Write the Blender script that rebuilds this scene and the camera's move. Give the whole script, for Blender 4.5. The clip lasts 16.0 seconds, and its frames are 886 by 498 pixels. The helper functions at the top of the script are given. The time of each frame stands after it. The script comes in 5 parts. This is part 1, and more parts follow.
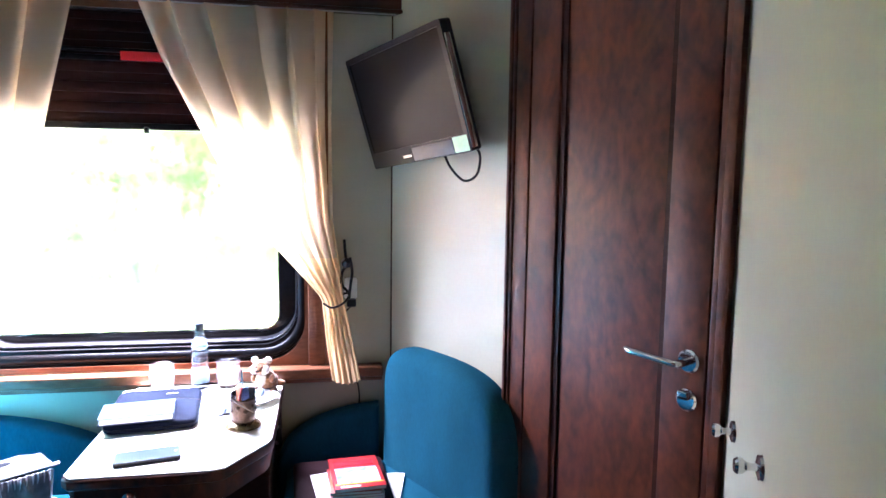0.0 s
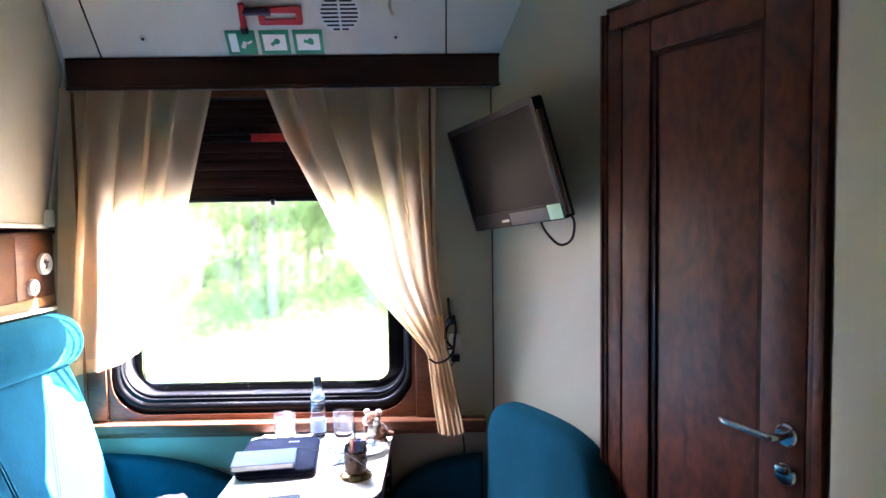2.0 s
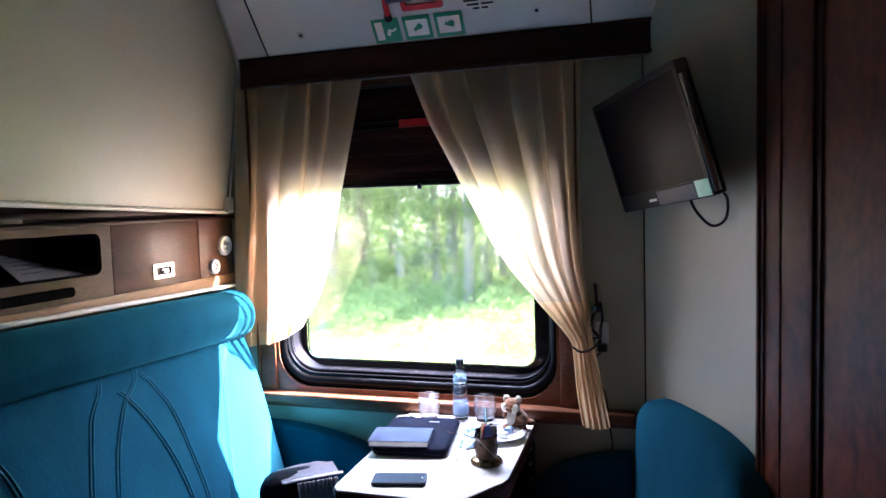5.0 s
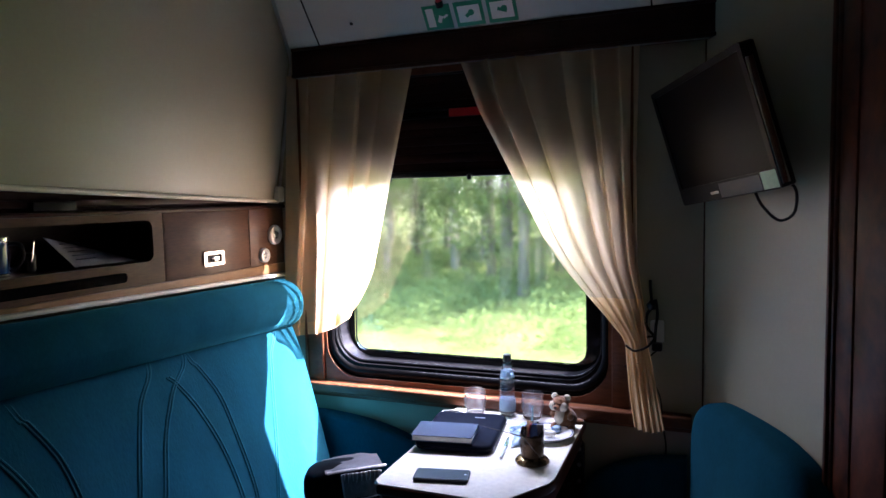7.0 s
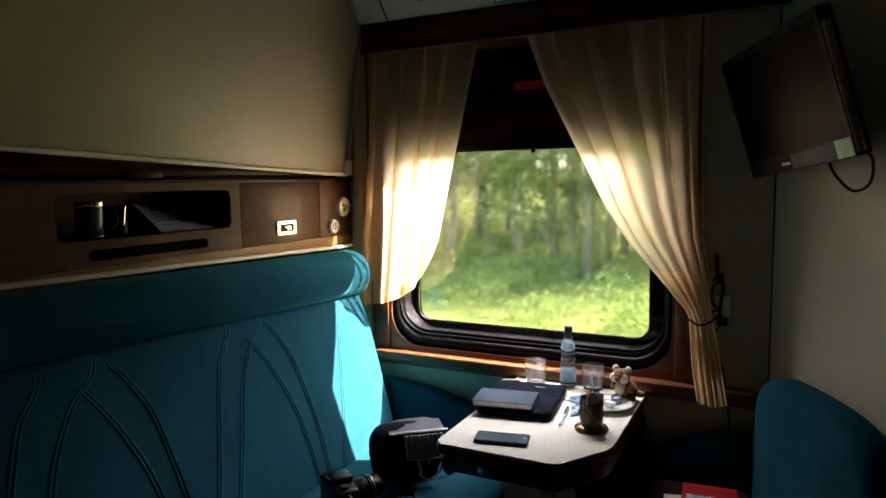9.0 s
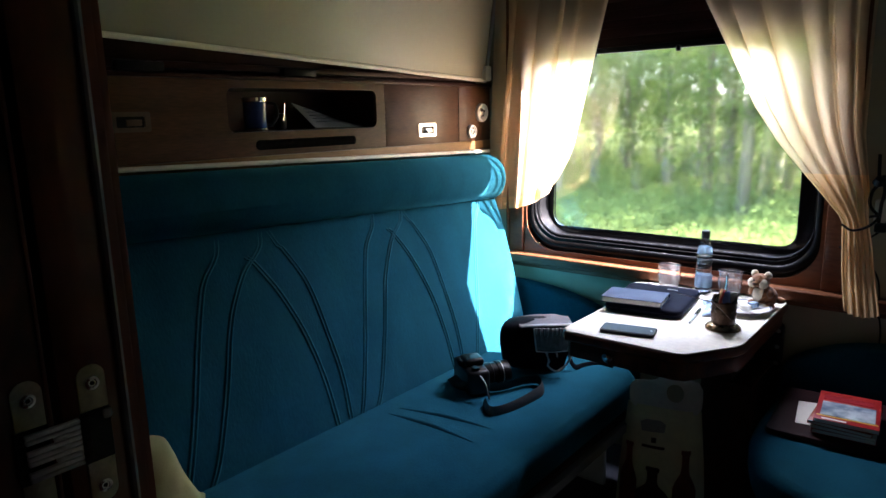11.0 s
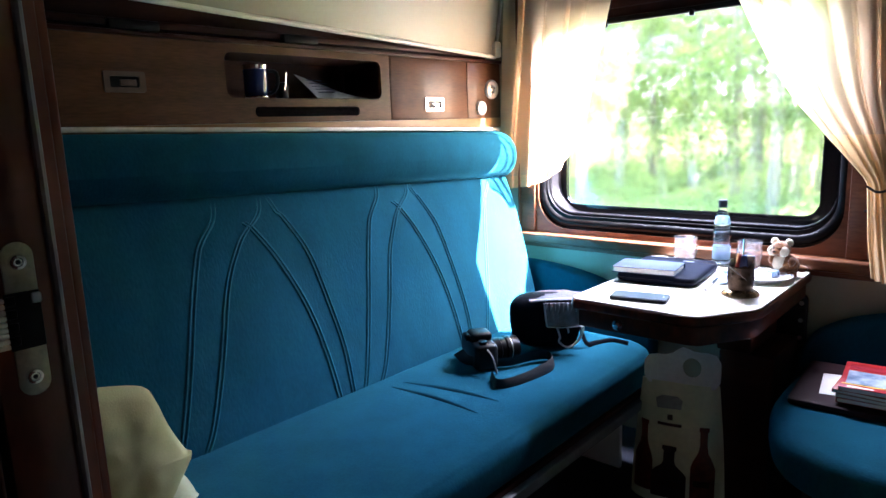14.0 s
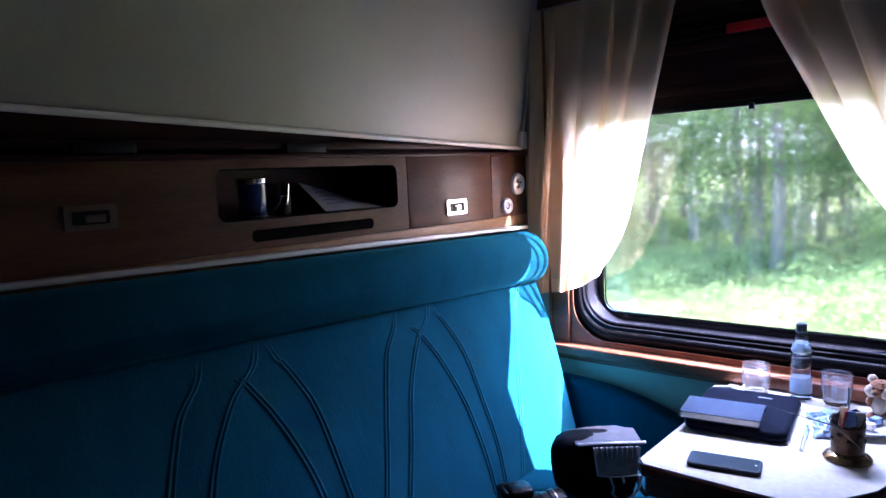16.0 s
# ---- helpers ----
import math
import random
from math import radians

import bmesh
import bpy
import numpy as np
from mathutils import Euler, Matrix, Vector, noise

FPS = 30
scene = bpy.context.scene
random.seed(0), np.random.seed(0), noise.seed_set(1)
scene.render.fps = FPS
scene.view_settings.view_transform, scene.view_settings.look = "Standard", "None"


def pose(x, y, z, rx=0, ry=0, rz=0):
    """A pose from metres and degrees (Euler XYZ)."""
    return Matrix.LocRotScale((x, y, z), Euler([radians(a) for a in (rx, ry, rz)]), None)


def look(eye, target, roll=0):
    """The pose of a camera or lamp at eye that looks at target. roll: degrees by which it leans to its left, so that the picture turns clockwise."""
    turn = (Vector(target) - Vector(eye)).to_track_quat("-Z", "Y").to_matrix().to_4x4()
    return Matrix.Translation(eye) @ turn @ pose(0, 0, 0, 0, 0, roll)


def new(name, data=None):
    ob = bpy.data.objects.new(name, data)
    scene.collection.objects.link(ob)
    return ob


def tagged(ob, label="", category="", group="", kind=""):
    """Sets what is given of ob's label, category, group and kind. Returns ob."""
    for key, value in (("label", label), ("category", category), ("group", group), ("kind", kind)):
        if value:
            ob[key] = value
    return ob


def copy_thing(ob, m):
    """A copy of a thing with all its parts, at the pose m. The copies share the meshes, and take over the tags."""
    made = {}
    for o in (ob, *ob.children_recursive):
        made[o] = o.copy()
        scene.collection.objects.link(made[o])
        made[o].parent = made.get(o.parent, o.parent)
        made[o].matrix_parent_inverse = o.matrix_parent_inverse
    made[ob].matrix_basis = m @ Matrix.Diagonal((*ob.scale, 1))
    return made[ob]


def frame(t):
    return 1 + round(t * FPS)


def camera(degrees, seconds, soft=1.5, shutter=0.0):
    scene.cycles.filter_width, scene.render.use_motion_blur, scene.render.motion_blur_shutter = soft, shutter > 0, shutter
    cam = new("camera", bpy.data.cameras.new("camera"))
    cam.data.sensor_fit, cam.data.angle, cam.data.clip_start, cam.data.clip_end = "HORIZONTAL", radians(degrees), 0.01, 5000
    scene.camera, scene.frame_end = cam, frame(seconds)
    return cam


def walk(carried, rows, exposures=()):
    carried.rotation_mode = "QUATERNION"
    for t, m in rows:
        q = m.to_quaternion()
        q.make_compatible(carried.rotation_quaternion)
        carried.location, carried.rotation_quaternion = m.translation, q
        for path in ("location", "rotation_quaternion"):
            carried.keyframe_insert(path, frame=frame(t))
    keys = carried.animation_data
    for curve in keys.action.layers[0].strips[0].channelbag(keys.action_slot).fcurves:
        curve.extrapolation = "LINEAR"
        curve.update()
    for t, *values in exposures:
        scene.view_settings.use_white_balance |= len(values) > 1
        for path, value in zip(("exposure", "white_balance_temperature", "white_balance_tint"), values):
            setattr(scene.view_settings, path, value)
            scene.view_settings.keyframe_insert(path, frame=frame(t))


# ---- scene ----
cam = camera(67.6, 16.0)
PATH = [
    (0, (1.39, -2.359, 1.446), (1.747, -0.403, 1.232), 0.8),
    (0.5, (1.397, -2.437, 1.496), (1.631, -0.462, 1.284), 2.0),
    (1, (1.399, -2.476, 1.537), (1.533, -0.488, 1.359), 0.5),
    (1.5, (1.415, -2.471, 1.538), (1.505, -0.478, 1.403), -1.0),
    (2, (1.424, -2.467, 1.555), (1.443, -0.471, 1.435), -0.8),
    (2.5, (1.442, -2.442, 1.546), (1.378, -0.448, 1.398), 0.1),
    (3, (1.453, -2.371, 1.531), (1.313, -0.387, 1.323), -2.0),
    (3.5, (1.511, -2.381, 1.518), (1.358, -0.398, 1.31), -0.4),
    (4, (1.565, -2.389, 1.541), (1.241, -0.424, 1.363), -0.6),
    (6.5, (1.639, -2.33, 1.496), (0.954, -0.456, 1.359), -1.3),
    (7, (1.63, -2.319, 1.517), (0.897, -0.465, 1.36), -1.2),
    (7.5, (1.631, -2.337, 1.52), (0.837, -0.508, 1.363), -1.5),
    (8, (1.617, -2.34, 1.498), (0.763, -0.538, 1.346), -1.8),
    (8.5, (1.589, -2.343, 1.516), (0.769, -0.529, 1.318), -1.6),
    (9, (1.648, -2.366, 1.479), (0.743, -0.594, 1.275), -0.9),
    (9.5, (1.665, -2.406, 1.489), (0.613, -0.724, 1.232), -1.7),
    (10, (1.713, -2.416, 1.471), (0.546, -0.82, 1.172), -2.45),
    (10.2, (1.703, -2.431, 1.46), (0.514, -0.855, 1.141), -2.35),
    (12.3, (1.751, -2.436, 1.231), (0.447, -0.993, 0.766), 0.5),
    (12.5, (1.742, -2.412, 1.227), (0.429, -0.969, 0.787), 0.9),
    (13, (1.726, -2.375, 1.212), (0.386, -0.942, 0.823), -1.5),
    (13.5, (1.735, -2.361, 1.212), (0.405, -0.914, 0.839), -1.9),
    (14, (1.746, -2.368, 1.227), (0.438, -0.899, 0.866), -2.1),
    (14.5, (1.72, -2.353, 1.294), (0.413, -0.874, 0.978), -3.7),
    (15, (1.643, -2.33, 1.363), (0.289, -0.875, 1.142), -3.2),
    (15.5, (1.547, -2.27, 1.382), (0.235, -0.773, 1.195), -1.9),
    (16, (1.441, -2.15, 1.422), (0.131, -0.655, 1.202), -2.7),
]
# Train compartment: x = 0 is the sofa side panel, y = 0 the window wall, the room lies at +x, -y.
# exposure of the clip's camera, which adapts as it turns
EXPOSURES = [(0, 7.2, 5450, 36), (0.5, 6.75, 5450, 34), (1.5, 6.3, 5500, 33), (2.5, 6.0, 5450, 33), (3.5, 5.6, 5300, 31), (4.2, 5.45, 5300, 32), (6.5, 4.35, 5350, 33), (7.0, 4.15, 5450, 33),
             (8.0, 3.75, 6700, 23), (9.0, 3.7, 7000, 19), (10.2, 3.75, 6200, 21), (12.3, 5.7, 5800, 27), (13.5, 5.8, 5650, 28), (14.5, 5.75, 5350, 32), (15.0, 5.4, 5050, 39), (15.5, 5.1, 4900, 41), (16.0, 4.45, 4800, 43)]
walk(cam, [(t, look(eye, target, roll)) for t, eye, target, roll in PATH], EXPOSURES)

# ---- world and light ----
SUN = Vector((2.12, 1.16, 2.05)).normalized()
world = bpy.data.worlds.new("sky_world")
scene.world = world
world.use_nodes = True
wn = world.node_tree
sky = wn.nodes.new("ShaderNodeTexSky")
sky.sky_type = "NISHITA"
sky.sun_disc = False
sky.sun_elevation = math.asin(SUN.z)
sky.sun_rotation = math.atan2(SUN.x, SUN.y)
wn.links.new(sky.outputs[0], wn.nodes["Background"].inputs[0])
wn.nodes["Background"].inputs[1].default_value = 0.15
sun_data = bpy.data.lights.new("sun", "SUN")
sun_data.energy, sun_data.angle, sun_data.color = 5.0, radians(0.6), (1.0, 0.91, 0.78)
sun = new("sun", sun_data)
sun.matrix_world = look(SUN * 60, (0, 0, 0))

# area lamp added between blind and glass, standing in for light of the sky overhead
sky_data = bpy.data.lights.new("window_sky_light", "AREA")
sky_data.shape, sky_data.size, sky_data.size_y, sky_data.energy, sky_data.color = "RECTANGLE", 0.80, 0.06, 0.75, (0.93, 0.97, 1.0)
sky_data.spread = radians(140)
sky_lamp = new("window_sky_light", sky_data)
sky_lamp.matrix_world = pose(0.70, 0.092, 1.60, -12)


# ---- materials ----
def material(name, base, rough=0.5, metal=0.0, var=0.12, scale=8.0, fine=60.0, bump=0.1, stretch=(1, 1, 1), second=None, sheen=0.0, coat=0.0, spec=0.5, swirl=0.0, tint=None):
    """Principled surface whose colour and relief vary at two scales, at real-world size."""
    m = bpy.data.materials.new(name)
    m.use_nodes = True
    nt = m.node_tree
    b = nt.nodes["Principled BSDF"]
    tc = nt.nodes.new("ShaderNodeTexCoord")
    mp = nt.nodes.new("ShaderNodeMapping")
    mp.inputs["Scale"].default_value = stretch
    nt.links.new(tc.outputs["Object"], mp.inputs[0])
    big = nt.nodes.new("ShaderNodeTexNoise")
    big.inputs["Scale"].default_value, big.inputs["Detail"].default_value = scale, 5
    big.inputs["Distortion"].default_value = swirl
    small = nt.nodes.new("ShaderNodeTexNoise")
    small.inputs["Scale"].default_value, small.inputs["Detail"].default_value = fine, 3
    nt.links.new(mp.outputs[0], big.inputs[0])
    nt.links.new(mp.outputs[0], small.inputs[0])
    add = nt.nodes.new("ShaderNodeMath")
    add.operation = "MULTIPLY_ADD"
    add.inputs[1].default_value, add.inputs[2].default_value = 0.4, 0.0
    nt.links.new(small.outputs[0], add.inputs[0])
    mixf = nt.nodes.new("ShaderNodeMath")
    mixf.operation = "MULTIPLY_ADD"
    mixf.inputs[1].default_value = 0.6
    nt.links.new(big.outputs[0], mixf.inputs[0])
    nt.links.new(add.outputs[0], mixf.inputs[2])
    ramp = nt.nodes.new("ShaderNodeValToRGB")
    lo = [c * (1 - var) for c in base]
    hi = list(second) if second else [min(1, c * (1 + var)) for c in base]
    ramp.color_ramp.elements[0].position, ramp.color_ramp.elements[0].color = 0.33, (*lo, 1)
    ramp.color_ramp.elements[1].position, ramp.color_ramp.elements[1].color = 0.67, (*hi, 1)
    nt.links.new(mixf.outputs[0], ramp.inputs[0])
    nt.links.new(ramp.outputs[0], b.inputs["Base Color"])
    rr = nt.nodes.new("ShaderNodeMapRange")
    rr.inputs[3].default_value, rr.inputs[4].default_value = max(0.02, rough - 0.08), min(1, rough + 0.08)
    nt.links.new(big.outputs[0], rr.inputs[0])
    nt.links.new(rr.outputs[0], b.inputs["Roughness"])
    b.inputs["Metallic"].default_value = metal
    b.inputs["Sheen Weight"].default_value = sheen
    if tint:
        b.inputs["Sheen Tint"].default_value, b.inputs["Sheen Roughness"].default_value = (*tint, 1), 0.38
    b.inputs["Coat Weight"].default_value = coat
    b.inputs["Coat Roughness"].default_value = 0.15
    b.inputs["Specular IOR Level"].default_value = spec
    if bump:
        bp = nt.nodes.new("ShaderNodeBump")
        bp.inputs["Strength"].default_value, bp.inputs["Distance"].default_value = bump, 0.004
        nt.links.new(mixf.outputs[0], bp.inputs["Height"])
        nt.links.new(bp.outputs[0], b.inputs["Normal"])
    return m


def glass_material(name, tint=(1, 1, 1), ior=1.45, thin=False, glow=0.0, blur_share=0.0):
    """Clear glass; glow: share of light scattered in cut edges; last, the share of a pane that blurs the view."""
    m = bpy.data.materials.new(name)
    m.use_nodes = True
    nt = m.node_tree
    nt.nodes.remove(nt.nodes["Principled BSDF"])
    out = nt.nodes["Material Output"]
    if not thin:
        g = nt.nodes.new("ShaderNodeBsdfGlass")
        g.inputs["Color"].default_value, g.inputs["IOR"].default_value, g.inputs["Roughness"].default_value = (*tint, 1), ior, 0.02
        nt.links.new(g.outputs[0], out.inputs[0])
        if glow:
            mixed = nt.nodes.new("ShaderNodeMixShader")
            mixed.inputs[0].default_value = glow
            scatter = nt.nodes.new("ShaderNodeBsdfTranslucent")
            scatter.inputs[0].default_value = (0.95, 0.97, 0.97, 1)
            nt.links.new(g.outputs[0], mixed.inputs[1])
            nt.links.new(scatter.outputs[0], mixed.inputs[2])
            nt.links.new(mixed.outputs[0], out.inputs[0])
        return m
    tr = nt.nodes.new("ShaderNodeBsdfTransparent")
    tr.inputs[0].default_value = (*tint, 1)
    gl = nt.nodes.new("ShaderNodeBsdfGlossy")
    gl.inputs["Roughness"].default_value = 0.01
    fr = nt.nodes.new("ShaderNodeFresnel")
    fr.inputs[0].default_value = ior
    mx = nt.nodes.new("ShaderNodeMixShader")
    nt.links.new(fr.outputs[0], mx.inputs[0])
    clear = tr.outputs[0]
    # rough refraction added in place of the passing scenery's motion blur
    if blur_share:
        blur = nt.nodes.new("ShaderNodeBsdfRefraction")
        blur.inputs["Color"].default_value, blur.inputs["IOR"].default_value, blur.inputs["Roughness"].default_value = (*tint, 1), 1.12, 0.125
        layer = nt.nodes.new("ShaderNodeMixShader")
        layer.inputs[0].default_value = blur_share
        nt.links.new(clear, layer.inputs[1])
        nt.links.new(blur.outputs[0], layer.inputs[2])
        clear = layer.outputs[0]
    nt.links.new(clear, mx.inputs[1])
    nt.links.new(gl.outputs[0], mx.inputs[2])
    nt.links.new(mx.outputs[0], out.inputs[0])
    return m


def sheer_material(name, tint, open_share=0.25, through_share=0.55):
    """Thin woven curtain cloth: part open weave, part light passing through the threads."""
    m = bpy.data.materials.new(name)
    m.use_nodes = True
    nt = m.node_tree
    nt.nodes.remove(nt.nodes["Principled BSDF"])
    tc = nt.nodes.new("ShaderNodeTexCoord")
    mp = nt.nodes.new("ShaderNodeMapping")
    mp.inputs["Scale"].default_value = (20, 20, 6)
    nz = nt.nodes.new("ShaderNodeTexNoise")
    nz.inputs["Scale"].default_value = 3
    nt.links.new(tc.outputs["Object"], mp.inputs[0])
    nt.links.new(mp.outputs[0], nz.inputs[0])
    ramp = nt.nodes.new("ShaderNodeValToRGB")
    ramp.color_ramp.elements[0].color = (*[c * 0.94 for c in tint], 1)
    ramp.color_ramp.elements[1].color = (*tint, 1)
    nt.links.new(nz.outputs[0], ramp.inputs[0])
    d = nt.nodes.new("ShaderNodeBsdfDiffuse")
    t = nt.nodes.new("ShaderNodeBsdfTranslucent")
    o = nt.nodes.new("ShaderNodeBsdfTransparent")
    nt.links.new(ramp.outputs[0], d.inputs[0])
    nt.links.new(ramp.outputs[0], t.inputs[0])
    a = nt.nodes.new("ShaderNodeMixShader")
    a.inputs[0].default_value = through_share
    nt.links.new(d.outputs[0], a.inputs[1])
    nt.links.new(t.outputs[0], a.inputs[2])
    c = nt.nodes.new("ShaderNodeMixShader")
    c.inputs[0].default_value = open_share
    nt.links.new(a.outputs[0], c.inputs[1])
    nt.links.new(o.outputs[0], c.inputs[2])
    nt.links.new(c.outputs[0], nt.nodes["Material Output"].inputs[0])
    return m


M_WALL = material("cream_laminate", (0.34, 0.325, 0.235), 0.42, var=0.04, scale=2.0, fine=90, bump=0.03)
M_CEIL = material("white_ceiling_laminate", (0.52, 0.54, 0.52), 0.4, var=0.03, scale=2, fine=80, bump=0.02)
M_MAHOG = material("mahogany_veneer", (0.048, 0.0100, 0.0036), 0.40, var=0.4, scale=4.0, fine=26, bump=0.02, stretch=(2.0, 2.0, 1.1), second=(0.118, 0.027, 0.0085), swirl=2.6, spec=0.36)
# lighter than the other mahogany, in place of missing corridor light
M_JAMB = material("red_mahogany_jamb", (0.19, 0.050, 0.026), 0.32, var=0.3, scale=3.0, fine=26, bump=0.04, stretch=(2.2, 2.2, 0.5), coat=0.25, second=(0.28, 0.080, 0.040), swirl=0.4)
M_WOOD = material("cherry_veneer", (0.066, 0.027, 0.0105), 0.42, var=0.35, scale=3.0, fine=40, bump=0.04, stretch=(3, 0.7, 6), coat=0.15, second=(0.105, 0.045, 0.0175), spec=0.22)
M_SILL = material("red_cherry_wood", (0.125, 0.045, 0.020), 0.36, var=0.3, scale=4, fine=40, bump=0.03, stretch=(0.8, 3, 3), coat=0.08, second=(0.19, 0.072, 0.032), spec=0.22)
M_TAN = material("tan_veneer", (0.24, 0.135, 0.055), 0.45, var=0.2, scale=4, fine=40, bump=0.03, stretch=(3, 0.5, 4), second=(0.30, 0.175, 0.075), spec=0.25)
M_DARKWOOD = material("dark_wood_frame", (0.036, 0.011, 0.007), 0.42, var=0.4, scale=4, fine=40, bump=0.04, stretch=(1, 1, 5), coat=0.04, spec=0.15)
M_TEAL = material("teal_upholstery", (0.0095, 0.060, 0.092), 0.95, var=0.16, scale=9, fine=150, bump=0.55, spec=0.0, stretch=(1, 1, 0.4), sheen=0.16, tint=(0.15, 0.75, 0.95))
# paler than the upholstery: the highlight along the seams is put into the colour
M_TEAL_PIPE = material("teal_piping", (0.009, 0.085, 0.125), 0.7, var=0.15, scale=30, fine=300, bump=0.2, spec=0.08, sheen=0.3, tint=(0.30, 0.78, 1.0))
M_RUBBER = material("black_rubber", (0.0035, 0.0035, 0.004), 0.34, var=0.2, scale=10, fine=80, bump=0.02, spec=0.08)
M_GLOSS = material("black_glass_border", (0.003, 0.003, 0.0035), 0.10, var=0.1, scale=5, fine=60, bump=0.0, spec=0.35)
M_BLACK = material("black_plastic", (0.006, 0.006, 0.007), 0.38, var=0.2, scale=14, fine=120, bump=0.04, spec=0.2)
M_SCREEN = material("matt_screen", (0.004, 0.0025, 0.004), 0.3, var=0.1, scale=5, fine=60, bump=0.0, spec=0.10)
for link in list(M_SCREEN.node_tree.nodes["Principled BSDF"].inputs["Roughness"].links):
    M_SCREEN.node_tree.links.remove(link)
M_SCREEN.node_tree.nodes["Principled BSDF"].inputs["Roughness"].default_value = 0.3
M_CHROME = material("chrome", (0.75, 0.76, 0.78), 0.12, metal=1.0, var=0.05, scale=20, fine=100, bump=0.0)
M_STEEL = material("brushed_steel", (0.50, 0.51, 0.50), 0.35, metal=1.0, var=0.15, scale=10, fine=200, bump=0.05)
M_IVORY = material("ivory_plastic", (0.72, 0.70, 0.60), 0.4, var=0.05, scale=10, fine=90, bump=0.02)
M_WHITE = material("white_plastic", (0.80, 0.80, 0.78), 0.4, var=0.04, scale=10, fine=90, bump=0.02)
M_CLOTH = material("cream_tablecloth", (0.80, 0.77, 0.68), 0.85, var=0.10, scale=60, fine=420, bump=0.3)
M_FLOOR = material("dark_carpet", (0.012, 0.014, 0.022), 0.95, var=0.4, scale=20, fine=400, bump=0.6)
M_GLASS = glass_material("clear_glass")
M_CUT = glass_material("cut_glass", (1, 1, 1), 1.5, glow=0.035)
M_PANE = glass_material("window_glass", (0.97, 0.99, 0.97), 1.5, thin=True, blur_share=0.7)
M_SHEER = sheer_material("cream_sheer", (0.93, 0.74, 0.49), 0.31, 0.72)
M_SHEER3 = sheer_material("cream_sheer_gathered", (0.90, 0.66, 0.37), 0.07, 0.55)
M_BARK = material("tree_bark", (0.10, 0.075, 0.055), 0.9, var=0.35, scale=5, fine=40, bump=0.5, stretch=(1, 1, 0.3))
M_BIRCH = material("birch_bark", (0.17, 0.155, 0.12), 0.85, var=0.4, scale=6, fine=30, bump=0.3, stretch=(1, 1, 3))
M_GRASS = material("summer_grass", (0.080, 0.108, 0.024), 0.95, var=0.35, scale=0.6, fine=5, bump=0.5, stretch=(0.10, 1, 1), second=(0.17, 0.19, 0.055), spec=0.05)


# ---- mesh helpers ----
def part(name, bm, mat, parent=None, label="", smooth=True):
    """Links a bmesh as one mesh object, under a thing or a part."""
    me = bpy.data.meshes.new(name)
    bm.normal_update()
    bm.to_mesh(me)
    bm.free()
    if smooth:
        for p in me.polygons:
            p.use_smooth = True
        me.set_sharp_from_angle(angle=radians(38))
    for mm in mat if isinstance(mat, (list, tuple)) else [mat]:
        me.materials.append(mm)
    ob = new(name, me)
    if parent is not None:
        ob.parent = parent
    if label:
        tagged(ob, label)
    return ob


def thing(name, label, category, at=None, group="", kind=""):
    """An empty at a thing's base, which carries its parts."""
    ob = new(name)
    ob.empty_display_size = 0.05
    if at is not None:
        ob.matrix_world = at
    return tagged(ob, label, category, group, kind)


def box(lo, hi, bevel=0.0, seg=2, bm=None, m=None):
    own = bmesh.new()
    bmesh.ops.create_cube(own, size=1)
    lo, hi = Vector(lo), Vector(hi)
    for v in own.verts:
        v.co = Vector((lo[i] + (v.co[i] + 0.5) * (hi[i] - lo[i]) for i in range(3)))
    if bevel:
        bmesh.ops.bevel(own, geom=own.edges[:], offset=bevel, segments=seg, profile=0.5, affect="EDGES")
    return merge(own, bm, m)


def merge(own, bm=None, m=None):
    """Moves own by m and, where bm is given, adds it to bm."""
    if m is not None:
        bmesh.ops.transform(own, matrix=m, verts=own.verts[:])
    if bm is None:
        return own
    me = bpy.data.meshes.new("tmp")
    own.to_mesh(me)
    own.free()
    bm.from_mesh(me)
    bpy.data.meshes.remove(me)
    return bm


def lathe(profile, seg=28, bm=None, m=None):
    """Turns (radius, height) pairs about z."""
    own = bmesh.new()
    rings = []
    for r, z in profile:
        if r < 1e-5:
            rings.append([own.verts.new((0, 0, z))])
        else:
            rings.append([own.verts.new((r * math.cos(2 * math.pi * k / seg), r * math.sin(2 * math.pi * k / seg), z)) for k in range(seg)])
    for a, b in zip(rings, rings[1:]):
        for k in range(seg):
            q = [a[k % len(a)], a[(k + 1) % len(a)], b[(k + 1) % len(b)], b[k % len(b)]]
            q = list(dict.fromkeys(q))
            if len(q) > 2:
                own.faces.new(q)
    bmesh.ops.recalc_face_normals(own, faces=own.faces[:])
    return merge(own, bm, m)


